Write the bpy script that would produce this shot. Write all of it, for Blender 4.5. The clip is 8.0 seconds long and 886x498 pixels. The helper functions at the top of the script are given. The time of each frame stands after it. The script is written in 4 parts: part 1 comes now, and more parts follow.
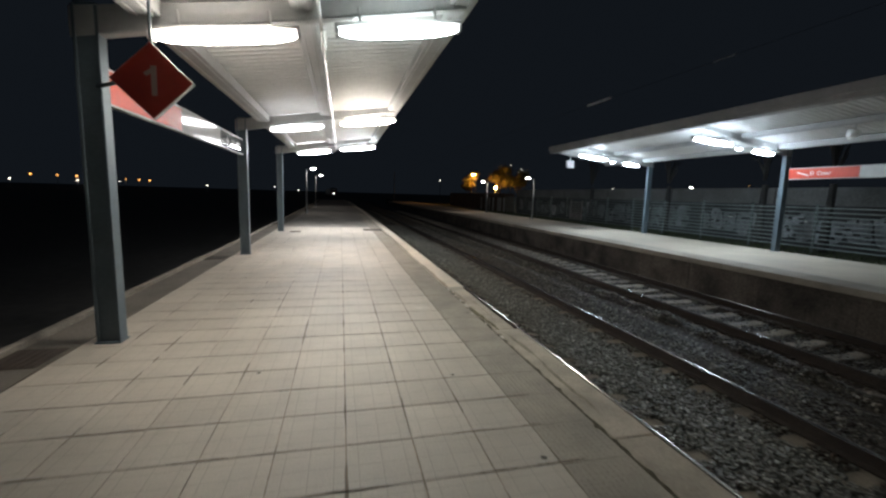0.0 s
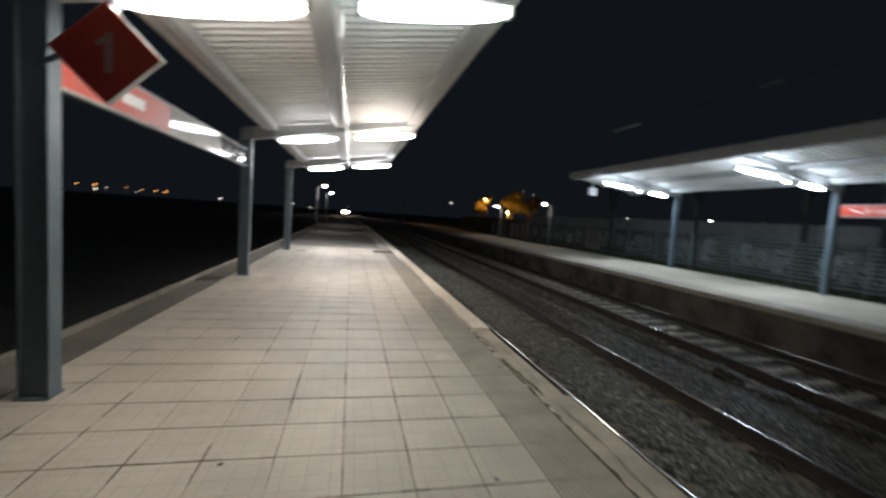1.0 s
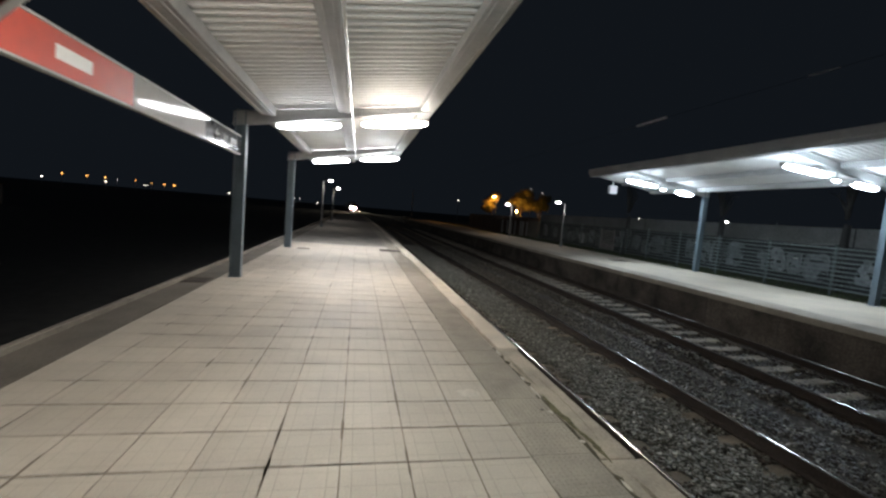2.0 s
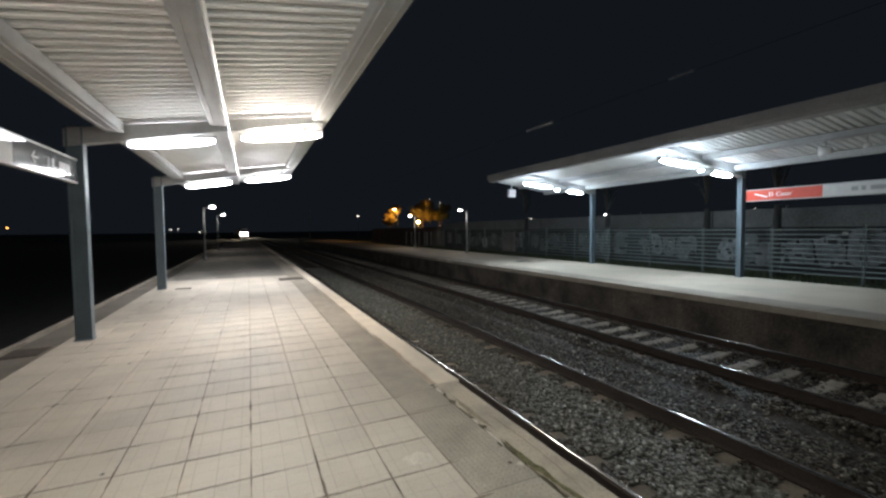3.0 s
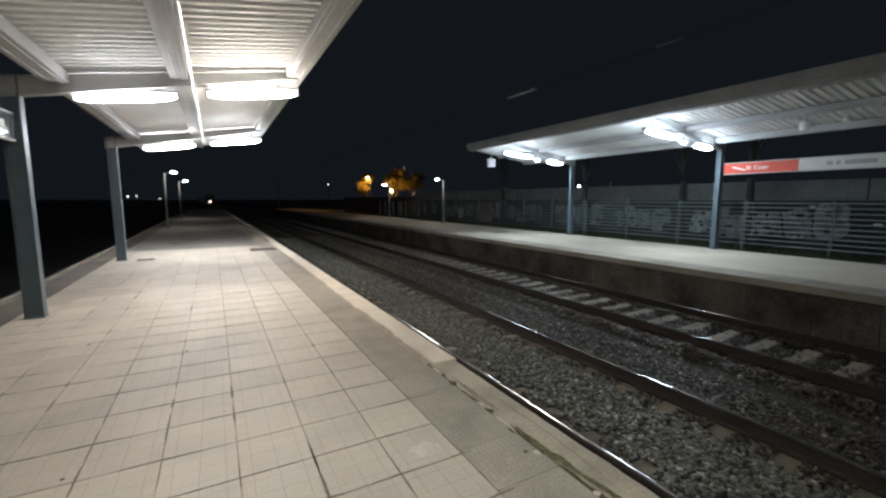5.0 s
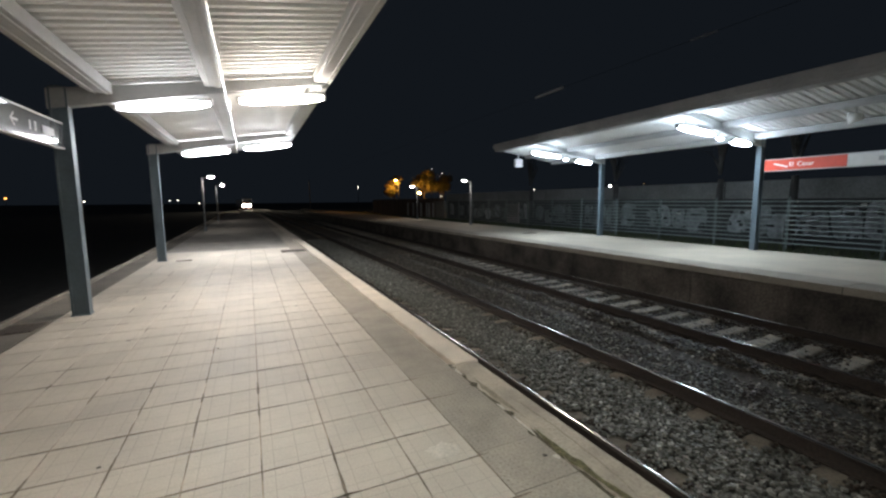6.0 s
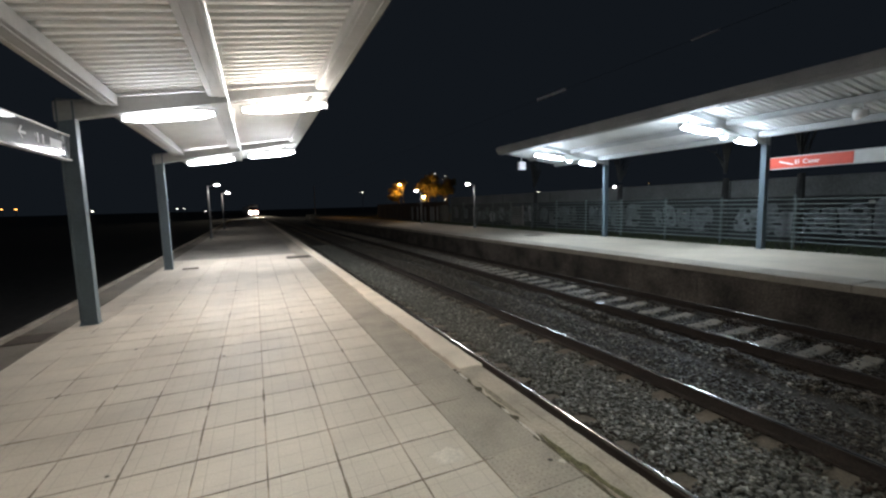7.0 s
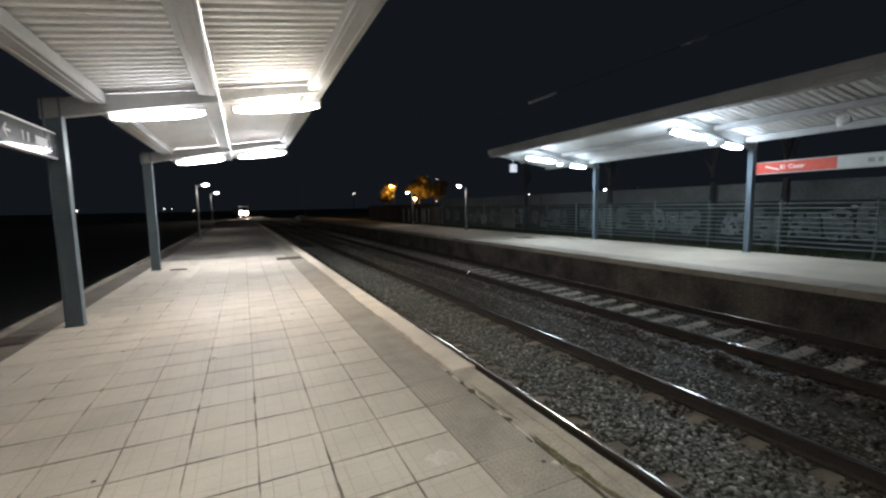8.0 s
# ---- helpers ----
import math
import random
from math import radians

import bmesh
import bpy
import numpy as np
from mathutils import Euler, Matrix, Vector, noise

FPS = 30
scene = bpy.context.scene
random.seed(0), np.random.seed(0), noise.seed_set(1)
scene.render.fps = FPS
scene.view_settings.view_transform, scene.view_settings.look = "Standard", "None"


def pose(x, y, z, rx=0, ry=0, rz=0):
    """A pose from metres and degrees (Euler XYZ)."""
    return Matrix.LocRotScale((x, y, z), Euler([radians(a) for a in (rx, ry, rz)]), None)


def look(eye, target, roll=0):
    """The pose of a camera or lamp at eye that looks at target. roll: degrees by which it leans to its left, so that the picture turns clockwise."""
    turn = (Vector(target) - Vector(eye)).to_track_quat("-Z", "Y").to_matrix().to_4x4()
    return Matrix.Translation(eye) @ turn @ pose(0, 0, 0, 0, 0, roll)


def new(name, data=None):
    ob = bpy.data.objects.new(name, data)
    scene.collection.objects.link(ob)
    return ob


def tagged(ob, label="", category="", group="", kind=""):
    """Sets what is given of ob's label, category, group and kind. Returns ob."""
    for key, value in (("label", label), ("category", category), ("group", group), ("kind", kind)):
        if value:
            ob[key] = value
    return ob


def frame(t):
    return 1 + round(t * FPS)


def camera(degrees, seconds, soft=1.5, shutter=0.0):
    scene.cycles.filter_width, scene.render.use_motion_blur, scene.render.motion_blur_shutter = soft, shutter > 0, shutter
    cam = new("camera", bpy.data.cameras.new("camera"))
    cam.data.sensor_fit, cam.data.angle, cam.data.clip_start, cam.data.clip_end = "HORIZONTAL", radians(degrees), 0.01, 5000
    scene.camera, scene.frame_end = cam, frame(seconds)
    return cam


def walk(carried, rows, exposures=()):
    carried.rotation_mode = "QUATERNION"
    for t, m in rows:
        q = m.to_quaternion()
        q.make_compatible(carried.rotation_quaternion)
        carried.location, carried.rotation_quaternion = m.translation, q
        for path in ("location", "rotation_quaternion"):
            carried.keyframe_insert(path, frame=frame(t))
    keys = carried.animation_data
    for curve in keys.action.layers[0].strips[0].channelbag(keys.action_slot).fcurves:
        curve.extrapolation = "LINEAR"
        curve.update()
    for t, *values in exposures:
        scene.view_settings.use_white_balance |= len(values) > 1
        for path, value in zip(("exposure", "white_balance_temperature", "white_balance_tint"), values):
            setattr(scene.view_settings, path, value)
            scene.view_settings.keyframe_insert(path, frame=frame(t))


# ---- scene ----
cam = camera(93.5, 8.0, soft=2.4, shutter=0.6)
PATH = [
    (0, (-0.256, -0.012, 1.454), (0.216, 1.914, 1.195), 1.7),
    (0.5, (-0.273, 0.504, 1.46), (0.193, 2.433, 1.211), 1.1),
    (0.8, (-0.175, 0.777, 1.442), (0.283, 2.717, 1.284), 0.4),
    (1, (-0.256, 0.987, 1.46), (0.177, 2.933, 1.305), 4.0),
    (1.2, (-0.298, 1.183, 1.457), (0.033, 3.151, 1.321), 6.8),
    (2.3, (-0.207, 2.183, 1.452), (0.27, 4.117, 1.269), 2.7),
    (2.5, (-0.216, 2.334, 1.457), (0.374, 4.238, 1.288), 2.1),
    (3, (-0.201, 2.628, 1.494), (0.636, 4.442, 1.401), -0.6),
    (3.5, (-0.156, 2.812, 1.512), (0.679, 4.628, 1.436), -1.8),
    (4, (-0.195, 2.914, 1.5), (0.783, 4.645, 1.277), -0.3),
    (4.5, (-0.251, 2.97, 1.487), (0.703, 4.711, 1.247), 0.1),
    (4.7, (-0.287, 3.014, 1.489), (0.681, 4.748, 1.253), 0.1),
    (5.8, (-0.219, 3.008, 1.489), (0.62, 4.809, 1.254), -0.4),
    (6, (-0.217, 2.988, 1.48), (0.612, 4.794, 1.251), -0.5),
    (6.5, (-0.215, 2.976, 1.49), (0.599, 4.79, 1.272), -1.0),
    (7, (-0.201, 2.973, 1.492), (0.607, 4.791, 1.28), -1.5),
    (7.5, (-0.217, 2.986, 1.484), (0.59, 4.804, 1.279), -1.5),
    (8, (-0.221, 2.983, 1.492), (0.627, 4.783, 1.288), -1.1),
]
walk(cam, [(t, look(eye, target, roll)) for t, eye, target, roll in PATH], exposures=((0.0, 0.80), (0.9, 0.74), (1.2, 0.50), (2.3, 0.86), (3.0, 0.92), (8.0, 0.92)))

# ---- night sky and exposure ----
world = bpy.data.worlds.new("night_sky")
scene.world = world
world.use_nodes = True
world.node_tree.nodes["Background"].inputs[0].default_value = (0.30, 0.40, 0.55, 1)
world.node_tree.nodes["Background"].inputs[1].default_value = 0.0105
TUBE = 52.0          # radiance of the canopy luminaires' diffusers


# ---- small mesh helpers ----
def bend(y):
    """The line curves gently away beyond the platforms."""
    return -1.87e-4 * y * y if y > 0 else 0.0


def shape_of(bm, name, smooth=False):
    me = bpy.data.meshes.new(name)
    bm.to_mesh(me)
    bm.free()
    if smooth:
        for p in me.polygons:
            p.use_smooth = True
    return me


def part(name, bm, material, parent=None, label="", smooth=False):
    me = shape_of(bm, name, smooth) if isinstance(bm, bmesh.types.BMesh) else bm
    if material is not None and not me.materials:
        me.materials.append(material)
    ob = new(name, me)
    ob.parent = parent
    return tagged(ob, label)


def thing(name, at, label, category, group="", kind=""):
    ob = new(name)
    ob.empty_display_size = 0.1
    ob.location = at
    return tagged(ob, label, category, group, kind)


def box(x0, x1, y0, y1, z0, z1, bevel=0.0, bm=None, m=None):
    """A box between limits, its edges rounded, added to bm."""
    b = bmesh.new()
    bmesh.ops.create_cube(b, size=1.0, matrix=Matrix.Translation(((x0 + x1) / 2, (y0 + y1) / 2, (z0 + z1) / 2)) @ Matrix.Diagonal((x1 - x0, y1 - y0, z1 - z0, 1)))
    if bevel:
        bmesh.ops.bevel(b, geom=b.edges[:], offset=bevel, segments=2, affect="EDGES", profile=0.6)
    if m is not None:
        b.transform(m)
    if bm is None:
        return b
    me = shape_of(b, "tmp")
    bm.from_mesh(me)
    bpy.data.meshes.remove(me)
    return bm


def rod(a, b, r, r2=None, sides=10, bm=None):
    """A round bar from a to b."""
    a, b = Vector(a), Vector(b)
    bm = bm or bmesh.new()
    m = Matrix.Translation((a + b) / 2) @ (b - a).to_track_quat("Z", "Y").to_matrix().to_4x4()
    bmesh.ops.create_cone(bm, cap_ends=True, segments=sides, radius1=r, radius2=r if r2 is None else r2, depth=(b - a).length, matrix=m)
    return bm


def ball(at, size, bm=None, sub=2):
    bm = bm or bmesh.new()
    bmesh.ops.create_icosphere(bm, subdivisions=sub, radius=1.0, matrix=Matrix.Translation(at) @ Matrix.Diagonal((*size, 1)))
    return bm


def along(name, profile, y0, y1, step, closed=True, curve=True, wobble=0.0, often=2.1):
    """A profile of (x, z) drawn along the line from y0 to y1."""
    n = max(2, int(round((y1 - y0) / step)) + 1)
    k, verts, faces = len(profile), [], []
    for i in range(n):
        y = y0 + (y1 - y0) * i / (n - 1)
        off = bend(y) if curve else 0.0
        for x, z in profile:
            verts.append((x + off + wobble * noise.noise((x * 3, y * often, z)), y, z + wobble * noise.noise((x * 5 + 9, y * often * 0.8, z))))
    for i in range(n - 1):
        for j in range(k if closed else k - 1):
            a, b = i * k + j, i * k + (j + 1) % k
            faces.append((a, b, b + k, a + k))
    if closed:
        faces += [tuple(range(k))[::-1], tuple((n - 1) * k + j for j in range(k))]
    me = bpy.data.meshes.new(name)
    me.from_pydata(verts, [], faces)
    b = bmesh.new()
    b.from_mesh(me)
    bmesh.ops.recalc_face_normals(b, faces=b.faces[:])
    b.to_mesh(me)
    b.free()
    return me


# ---- materials ----
def mat(name, colour, rough=0.6, metal=0.0, scale=30.0, spread=0.25, large=1.5, stain=0.25, bump=0.15, tint=None, island=0.0, piece=0.0, emit=None, power=0.0, coat=0.0, rough_spread=0.15):
    """Colour varied by fine grain and by large stains, with relief; piece: change from object to object; island: from stone to stone."""
    ma = bpy.data.materials.new(name)
    ma.use_nodes = True
    nt = ma.node_tree
    N, L = nt.nodes, nt.links
    bs = N["Principled BSDF"]
    bs.inputs["Metallic"].default_value = metal
    bs.inputs["Coat Weight"].default_value = coat
    geo = N.new("ShaderNodeNewGeometry")
    fine = N.new("ShaderNodeTexNoise")
    fine.inputs["Scale"].default_value, fine.inputs["Detail"].default_value = scale, 6
    big = N.new("ShaderNodeTexNoise")
    big.inputs["Scale"].default_value, big.inputs["Detail"].default_value, big.inputs["Roughness"].default_value = large, 5, 0.62
    L.new(geo.outputs["Position"], fine.inputs["Vector"])
    L.new(geo.outputs["Position"], big.inputs["Vector"])
    c = Vector(colour)
    r1 = N.new("ShaderNodeValToRGB")
    r1.color_ramp.elements[0].position, r1.color_ramp.elements[1].position = 0.3, 0.7
    r1.color_ramp.elements[0].color = (*(c * (1 - spread)), 1)
    r1.color_ramp.elements[1].color = (*(c * (1 + spread)), 1)
    L.new(fine.outputs["Fac"], r1.inputs[0])
    r2 = N.new("ShaderNodeValToRGB")
    r2.color_ramp.elements[0].position, r2.color_ramp.elements[1].position = 0.33, 0.62
    t = Vector(tint) if tint else Vector((1 - stain, 1 - stain, 1 - stain))
    r2.color_ramp.elements[0].color, r2.color_ramp.elements[1].color = (*t, 1), (1, 1, 1, 1)
    L.new(big.outputs["Fac"], r2.inputs[0])
    mix = N.new("ShaderNodeMixRGB")
    mix.blend_type, mix.inputs[0].default_value = "MULTIPLY", 1.0
    L.new(r1.outputs[0], mix.inputs[1])
    L.new(r2.outputs[0], mix.inputs[2])
    out = mix.outputs[0]
    for amount, source in ((piece, "object"), (island, "island")):
        if amount:
            src = N.new("ShaderNodeObjectInfo").outputs["Random"] if source == "object" else geo.outputs["Random Per Island"]
            rr = N.new("ShaderNodeMapRange")
            rr.inputs["To Min"].default_value, rr.inputs["To Max"].default_value = 1 - amount, 1 + amount
            L.new(src, rr.inputs["Value"])
            mm = N.new("ShaderNodeVectorMath")
            mm.operation = "SCALE"
            L.new(out, mm.inputs[0])
            L.new(rr.outputs[0], mm.inputs["Scale"])
            out = mm.outputs[0]
    L.new(out, bs.inputs["Base Color"])
    ro = N.new("ShaderNodeMapRange")
    ro.inputs["To Min"].default_value, ro.inputs["To Max"].default_value = max(0.02, rough - rough_spread), min(1, rough + rough_spread)
    L.new(big.outputs["Fac"], ro.inputs["Value"])
    L.new(ro.outputs[0], bs.inputs["Roughness"])
    if bump:
        bp = N.new("ShaderNodeBump")
        bp.inputs["Strength"].default_value, bp.inputs["Distance"].default_value = bump, 0.01
        L.new(fine.outputs["Fac"], bp.inputs["Height"])
        L.new(bp.outputs[0], bs.inputs["Normal"])
    if emit:
        bs.inputs["Emission Color"].default_value = (*emit, 1)
        bs.inputs["Emission Strength"].default_value = power
    return ma


def grooved(ma, sx, sy, width, depth, dark=0.8):
    """Adds shallow grooves in a grid of the object's own space: relief, and a little dirt in them."""
    nt = ma.node_tree
    N, L = nt.nodes, nt.links
    bs = N["Principled BSDF"]
    tc = N.new("ShaderNodeTexCoord")
    br = N.new("ShaderNodeTexBrick")
    br.offset, br.squash = 0.0, 1.0
    br.inputs["Scale"].default_value = 1.0
    br.inputs["Brick Width"].default_value, br.inputs["Row Height"].default_value = sx, sy
    br.inputs["Mortar Size"].default_value, br.inputs["Mortar Smooth"].default_value = width, 0.6
    br.inputs["Color1"].default_value = br.inputs["Color2"].default_value = (1, 1, 1, 1)
    br.inputs["Mortar"].default_value = (dark, dark, dark * 0.97, 1)
    L.new(tc.outputs["Object"], br.inputs["Vector"])
    link = bs.inputs["Base Color"].links[0]
    mix = N.new("ShaderNodeMixRGB")
    mix.blend_type, mix.inputs[0].default_value = "MULTIPLY", 1.0
    L.new(link.from_socket, mix.inputs[1])
    L.new(br.outputs["Color"], mix.inputs[2])
    L.new(mix.outputs[0], bs.inputs["Base Color"])
    bp = N.new("ShaderNodeBump")
    bp.invert = True
    bp.inputs["Strength"].default_value, bp.inputs["Distance"].default_value = 0.6, depth
    L.new(br.outputs["Fac"], bp.inputs["Height"])
    if bs.inputs["Normal"].links:
        L.new(bs.inputs["Normal"].links[0].from_socket, bp.inputs["Normal"])
    L.new(bp.outputs[0], bs.inputs["Normal"])
    return ma


def glow(name, colour, power):
    """A lamp's own glowing cover."""
    ma = bpy.data.materials.new(name)
    ma.use_nodes = True
    bs = ma.node_tree.nodes["Principled BSDF"]
    bs.inputs["Base Color"].default_value = (0.8, 0.8, 0.8, 1)
    bs.inputs["Roughness"].default_value = 0.4
    bs.inputs["Emission Color"].default_value = (*colour, 1)
    bs.inputs["Emission Strength"].default_value = power
    return ma


M_TILE = grooved(mat("cream terrazzo tile", (0.575, 0.51, 0.43), 0.55, scale=90, spread=0.1, large=1.1, stain=0.2, bump=0.12, piece=0.06), 0.1288, 0.1281, 0.0035, 0.002, 0.82)
M_TILES = mat("cream terrazzo tiles", (0.575, 0.51, 0.43), 0.55, scale=90, spread=0.1, large=1.1, stain=0.2, bump=0.12, island=0.06)
M_GROUT = mat("dirty tile joint", (0.47, 0.375, 0.28), 0.9, scale=60, spread=0.3, large=3.6, stain=0.75, bump=0.3)
M_STRIP = mat("grey tactile slab", (0.40, 0.352, 0.29), 0.75, scale=70, spread=0.18, large=2.5, stain=0.25, bump=0.3, piece=0.035)
M_COPING = mat("worn concrete coping", (0.50, 0.43, 0.345), 0.8, scale=50, spread=0.16, large=2.2, stain=0.38, bump=0.35, piece=0.1)
M_COPING_NEW = mat("pale concrete coping", (0.74, 0.645, 0.53), 0.75, scale=50, spread=0.1, large=2.0, stain=0.18, bump=0.25, piece=0.05)
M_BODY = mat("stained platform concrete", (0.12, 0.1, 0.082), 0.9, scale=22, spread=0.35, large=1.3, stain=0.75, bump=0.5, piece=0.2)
M_KERB = mat("grey concrete kerb", (0.30, 0.265, 0.22), 0.85, scale=45, spread=0.18, large=1.7, stain=0.4, bump=0.35)
M_PAVE = mat("dull grey concrete paving", (0.33, 0.30, 0.265), 0.8, scale=50, spread=0.15, large=1.2, stain=0.3, bump=0.25)
M_MOSS = mat("moss and dirt", (0.10, 0.085, 0.05), 0.95, scale=80, spread=0.5, large=6, stain=0.4, bump=0.8)
M_BAND = mat("dull concrete band", (0.185, 0.16, 0.132), 0.85, scale=40, spread=0.2, large=1.4, stain=0.35, bump=0.3)


def stone_mat(name, tones):
    """Broken stone: each piece takes its own tone, from dark to a few pale ones, over a fine grain."""
    ma = mat(name, tones[1], 0.48, scale=60, spread=0.3, large=1.5, stain=0.25, bump=0.4)
    nt = ma.node_tree
    bs = nt.nodes["Principled BSDF"]
    grain = bs.inputs["Base Color"].links[0].from_socket
    geo, ramp, mix = (nt.nodes.new(k) for k in ("ShaderNodeNewGeometry", "ShaderNodeValToRGB", "ShaderNodeMix"))
    ramp.color_ramp.elements[0].color = (*tones[0], 1)
    ramp.color_ramp.elements[1].color = (*tones[3], 1)
    for at, tone in ((0.55, tones[1]), (0.9, tones[2])):
        ramp.color_ramp.elements.new(at).color = (*tone, 1)
    mix.data_type = "RGBA"
    mix.inputs["Factor"].default_value = 0.7
    nt.links.new(geo.outputs["Random Per Island"], ramp.inputs["Fac"])
    nt.links.new(grain, mix.inputs["A"])
    nt.links.new(ramp.outputs["Color"], mix.inputs["B"])
    nt.links.new(mix.outputs["Result"], bs.inputs["Base Color"])
    return ma


M_STONE = stone_mat("grey ballast stone", ((0.092, 0.087, 0.072), (0.185, 0.177, 0.150), (0.30, 0.288, 0.245), (0.72, 0.68, 0.59)))
# browner stone of the far track, its tones also lowered for light falloff
M_STONE_BROWN_DIMMED = stone_mat("brown ballast stone dimmed for falloff", ((0.032, 0.026, 0.02), (0.062, 0.051, 0.039), (0.11, 0.092, 0.07), (0.4, 0.35, 0.28)))
# darker copy of the grey stone: lamp falloff across the tracks put into its tones
M_STONE_FALLOFF = stone_mat("grey-brown ballast stone dimmed for falloff", ((0.037, 0.031, 0.024), (0.082, 0.070, 0.054), (0.15, 0.13, 0.10), (0.55, 0.49, 0.41)))
# rust tones, taken darker so they also serve as shade behind the ridge
M_STONE_RUST_SHADE = stone_mat("shade-darkened rusty ballast stone", ((0.03, 0.021, 0.015), (0.065, 0.047, 0.034), (0.11, 0.082, 0.06), (0.25, 0.2, 0.15)))
M_BED = mat("ballast bed", (0.066, 0.058, 0.047), 0.95, scale=28, spread=0.7, large=1.2, stain=0.4, bump=1.0)
M_RUST = mat("rusted rail steel", (0.038, 0.026, 0.019), 0.85, metal=0.0, scale=45, spread=0.35, large=3, stain=0.4, bump=0.3)
M_RAILTOP = mat("polished rail head", (0.70, 0.67, 0.64), 0.17, metal=1.0, scale=12, spread=0.1, large=2.2, stain=0.2, bump=0.0, rough_spread=0.05)
M_SLEEPER = mat("pale concrete sleeper", (0.28, 0.236, 0.182), 0.85, scale=40, spread=0.2, large=3, stain=0.4, bump=0.4, piece=0.15)
M_FARTOP = mat("pale platform paving", (0.56, 0.49, 0.395), 0.7, scale=60, spread=0.12, large=0.8, stain=0.2, bump=0.2)
M_FARCOPE = mat("grey platform edge", (0.40, 0.35, 0.285), 0.8, scale=50, spread=0.15, large=1.5, stain=0.3, bump=0.3, piece=0.08)
M_COLUMN = mat("blue grey painted steel", (0.125, 0.165, 0.195), 0.45, scale=25, spread=0.08, large=2.5, stain=0.18, bump=0.06)
M_ROOF = mat("white lacquered roof sheet", (0.80, 0.795, 0.78), 0.5, scale=20, spread=0.05, large=1.3, stain=0.12, bump=0.0)
M_BEAM = mat("grey white painted beam", (0.45, 0.455, 0.455), 0.5, scale=18, spread=0.06, large=1.6, stain=0.2, bump=0.06)
M_TRUNK = mat("white cable trunking", (0.85, 0.84, 0.82), 0.22, scale=15, spread=0.04, large=2, stain=0.08, bump=0.02)
M_HOUSING = mat("grey luminaire housing", (0.5, 0.5, 0.5), 0.5, scale=20, spread=0.05, large=3, stain=0.1, bump=0.03)
M_RED = mat("red sign enamel", (0.60, 0.07, 0.038), 0.5, scale=12, spread=0.04, large=1.5, stain=0.12, bump=0.0)
# backlit number sign: its shade is put into a darker copy of the red
M_RED_SHADED = mat("red sign enamel darkened for shade", (0.40, 0.05, 0.034), 0.4, scale=12, spread=0.05, large=1.5, stain=0.15, bump=0.01)
# the numeral's white is greyed down to match that shade
M_NUMERAL_SHADED = mat("white numeral paint dulled for shade", (0.36, 0.27, 0.25), 0.5, scale=30, spread=0.05, stain=0.1, bump=0.0)
M_SIGNWHITE = mat("white sign enamel", (0.60, 0.60, 0.59), 0.07, scale=12, spread=0.03, large=1.5, stain=0.08, bump=0.0, rough_spread=0.02)
M_SIGNGREY = mat("grey sign enamel", (0.085, 0.09, 0.095), 0.06, scale=12, spread=0.03, large=1.5, stain=0.08, bump=0.0, rough_spread=0.02)
M_BOARDWHITE = mat("white name board enamel", (0.62, 0.615, 0.60), 0.5, scale=12, spread=0.03, large=1.5, stain=0.1, bump=0.0)
M_INK = mat("grey sign lettering", (0.33, 0.33, 0.33), 0.5, scale=30, spread=0.05, stain=0.05, bump=0.0)
M_LETTER = mat("white sign lettering", (0.82, 0.80, 0.78), 0.4, scale=30, spread=0.03, stain=0.04, bump=0.0)
M_IRON = mat("dark cast iron grate", (0.06, 0.043, 0.032), 0.7, scale=60, spread=0.3, large=4, stain=0.3, bump=0.3)
M_FENCE = mat("dull green painted fence steel", (0.19, 0.23, 0.225), 0.42, scale=30, spread=0.12, large=1.5, stain=0.25, bump=0.1, piece=0.1)
M_FENCEPOST = mat("dark fence post steel", (0.085, 0.105, 0.105), 0.5, scale=30, spread=0.12, large=1.5, stain=0.25, bump=0.1)
M_WALL = mat("grey concrete wall", (0.26, 0.268, 0.268), 0.9, scale=14, spread=0.18, large=0.5, stain=0.35, bump=0.3)
M_WALLDARK = mat("dark sprayed wall paint", (0.03, 0.032, 0.036), 0.7, scale=9, spread=0.4, large=0.7, stain=0.5, bump=0.2)
M_SPRAY = mat("pale spray paint", (0.23, 0.238, 0.255), 0.7, scale=7, spread=0.3, large=1.3, stain=0.6, bump=0.05, piece=0.3)
M_SPRAYLIGHT = mat("light spray paint", (0.42, 0.405, 0.43), 0.7, scale=7, spread=0.3, large=1.3, stain=0.6, bump=0.05, piece=0.25)
M_GRASS = mat("dry dark grass ground", (0.035, 0.04, 0.022), 0.95, scale=18, spread=0.5, large=0.6, stain=0.5, bump=0.9)
M_BLADE = mat("grass blades", (0.06, 0.08, 0.03), 0.8, scale=20, spread=0.4, large=1.5, stain=0.3, bump=0.1, island=0.4)
M_GROUND = mat("dark open ground", (0.03, 0.028, 0.024), 0.95, scale=3, spread=0.4, large=0.1, stain=0.5, bump=0.3)
M_POLE = mat("galvanised lamp pole", (0.24, 0.25, 0.26), 0.55, metal=0.2, scale=25, spread=0.1, large=3, stain=0.2, bump=0.05)
M_BARK = mat("bark", (0.10, 0.075, 0.05), 0.9, scale=30, spread=0.4, large=3, stain=0.4, bump=0.8)
M_LEAF = mat("autumn leaves", (0.20, 0.17, 0.05), 0.6, scale=9, spread=0.3, large=1.2, stain=0.3, bump=0.1, island=0.45)
M_BOARD = mat("weathered brown palisade board", (0.13, 0.085, 0.06), 0.85, scale=30, spread=0.3, large=2, stain=0.35, bump=0.3, piece=0.25)
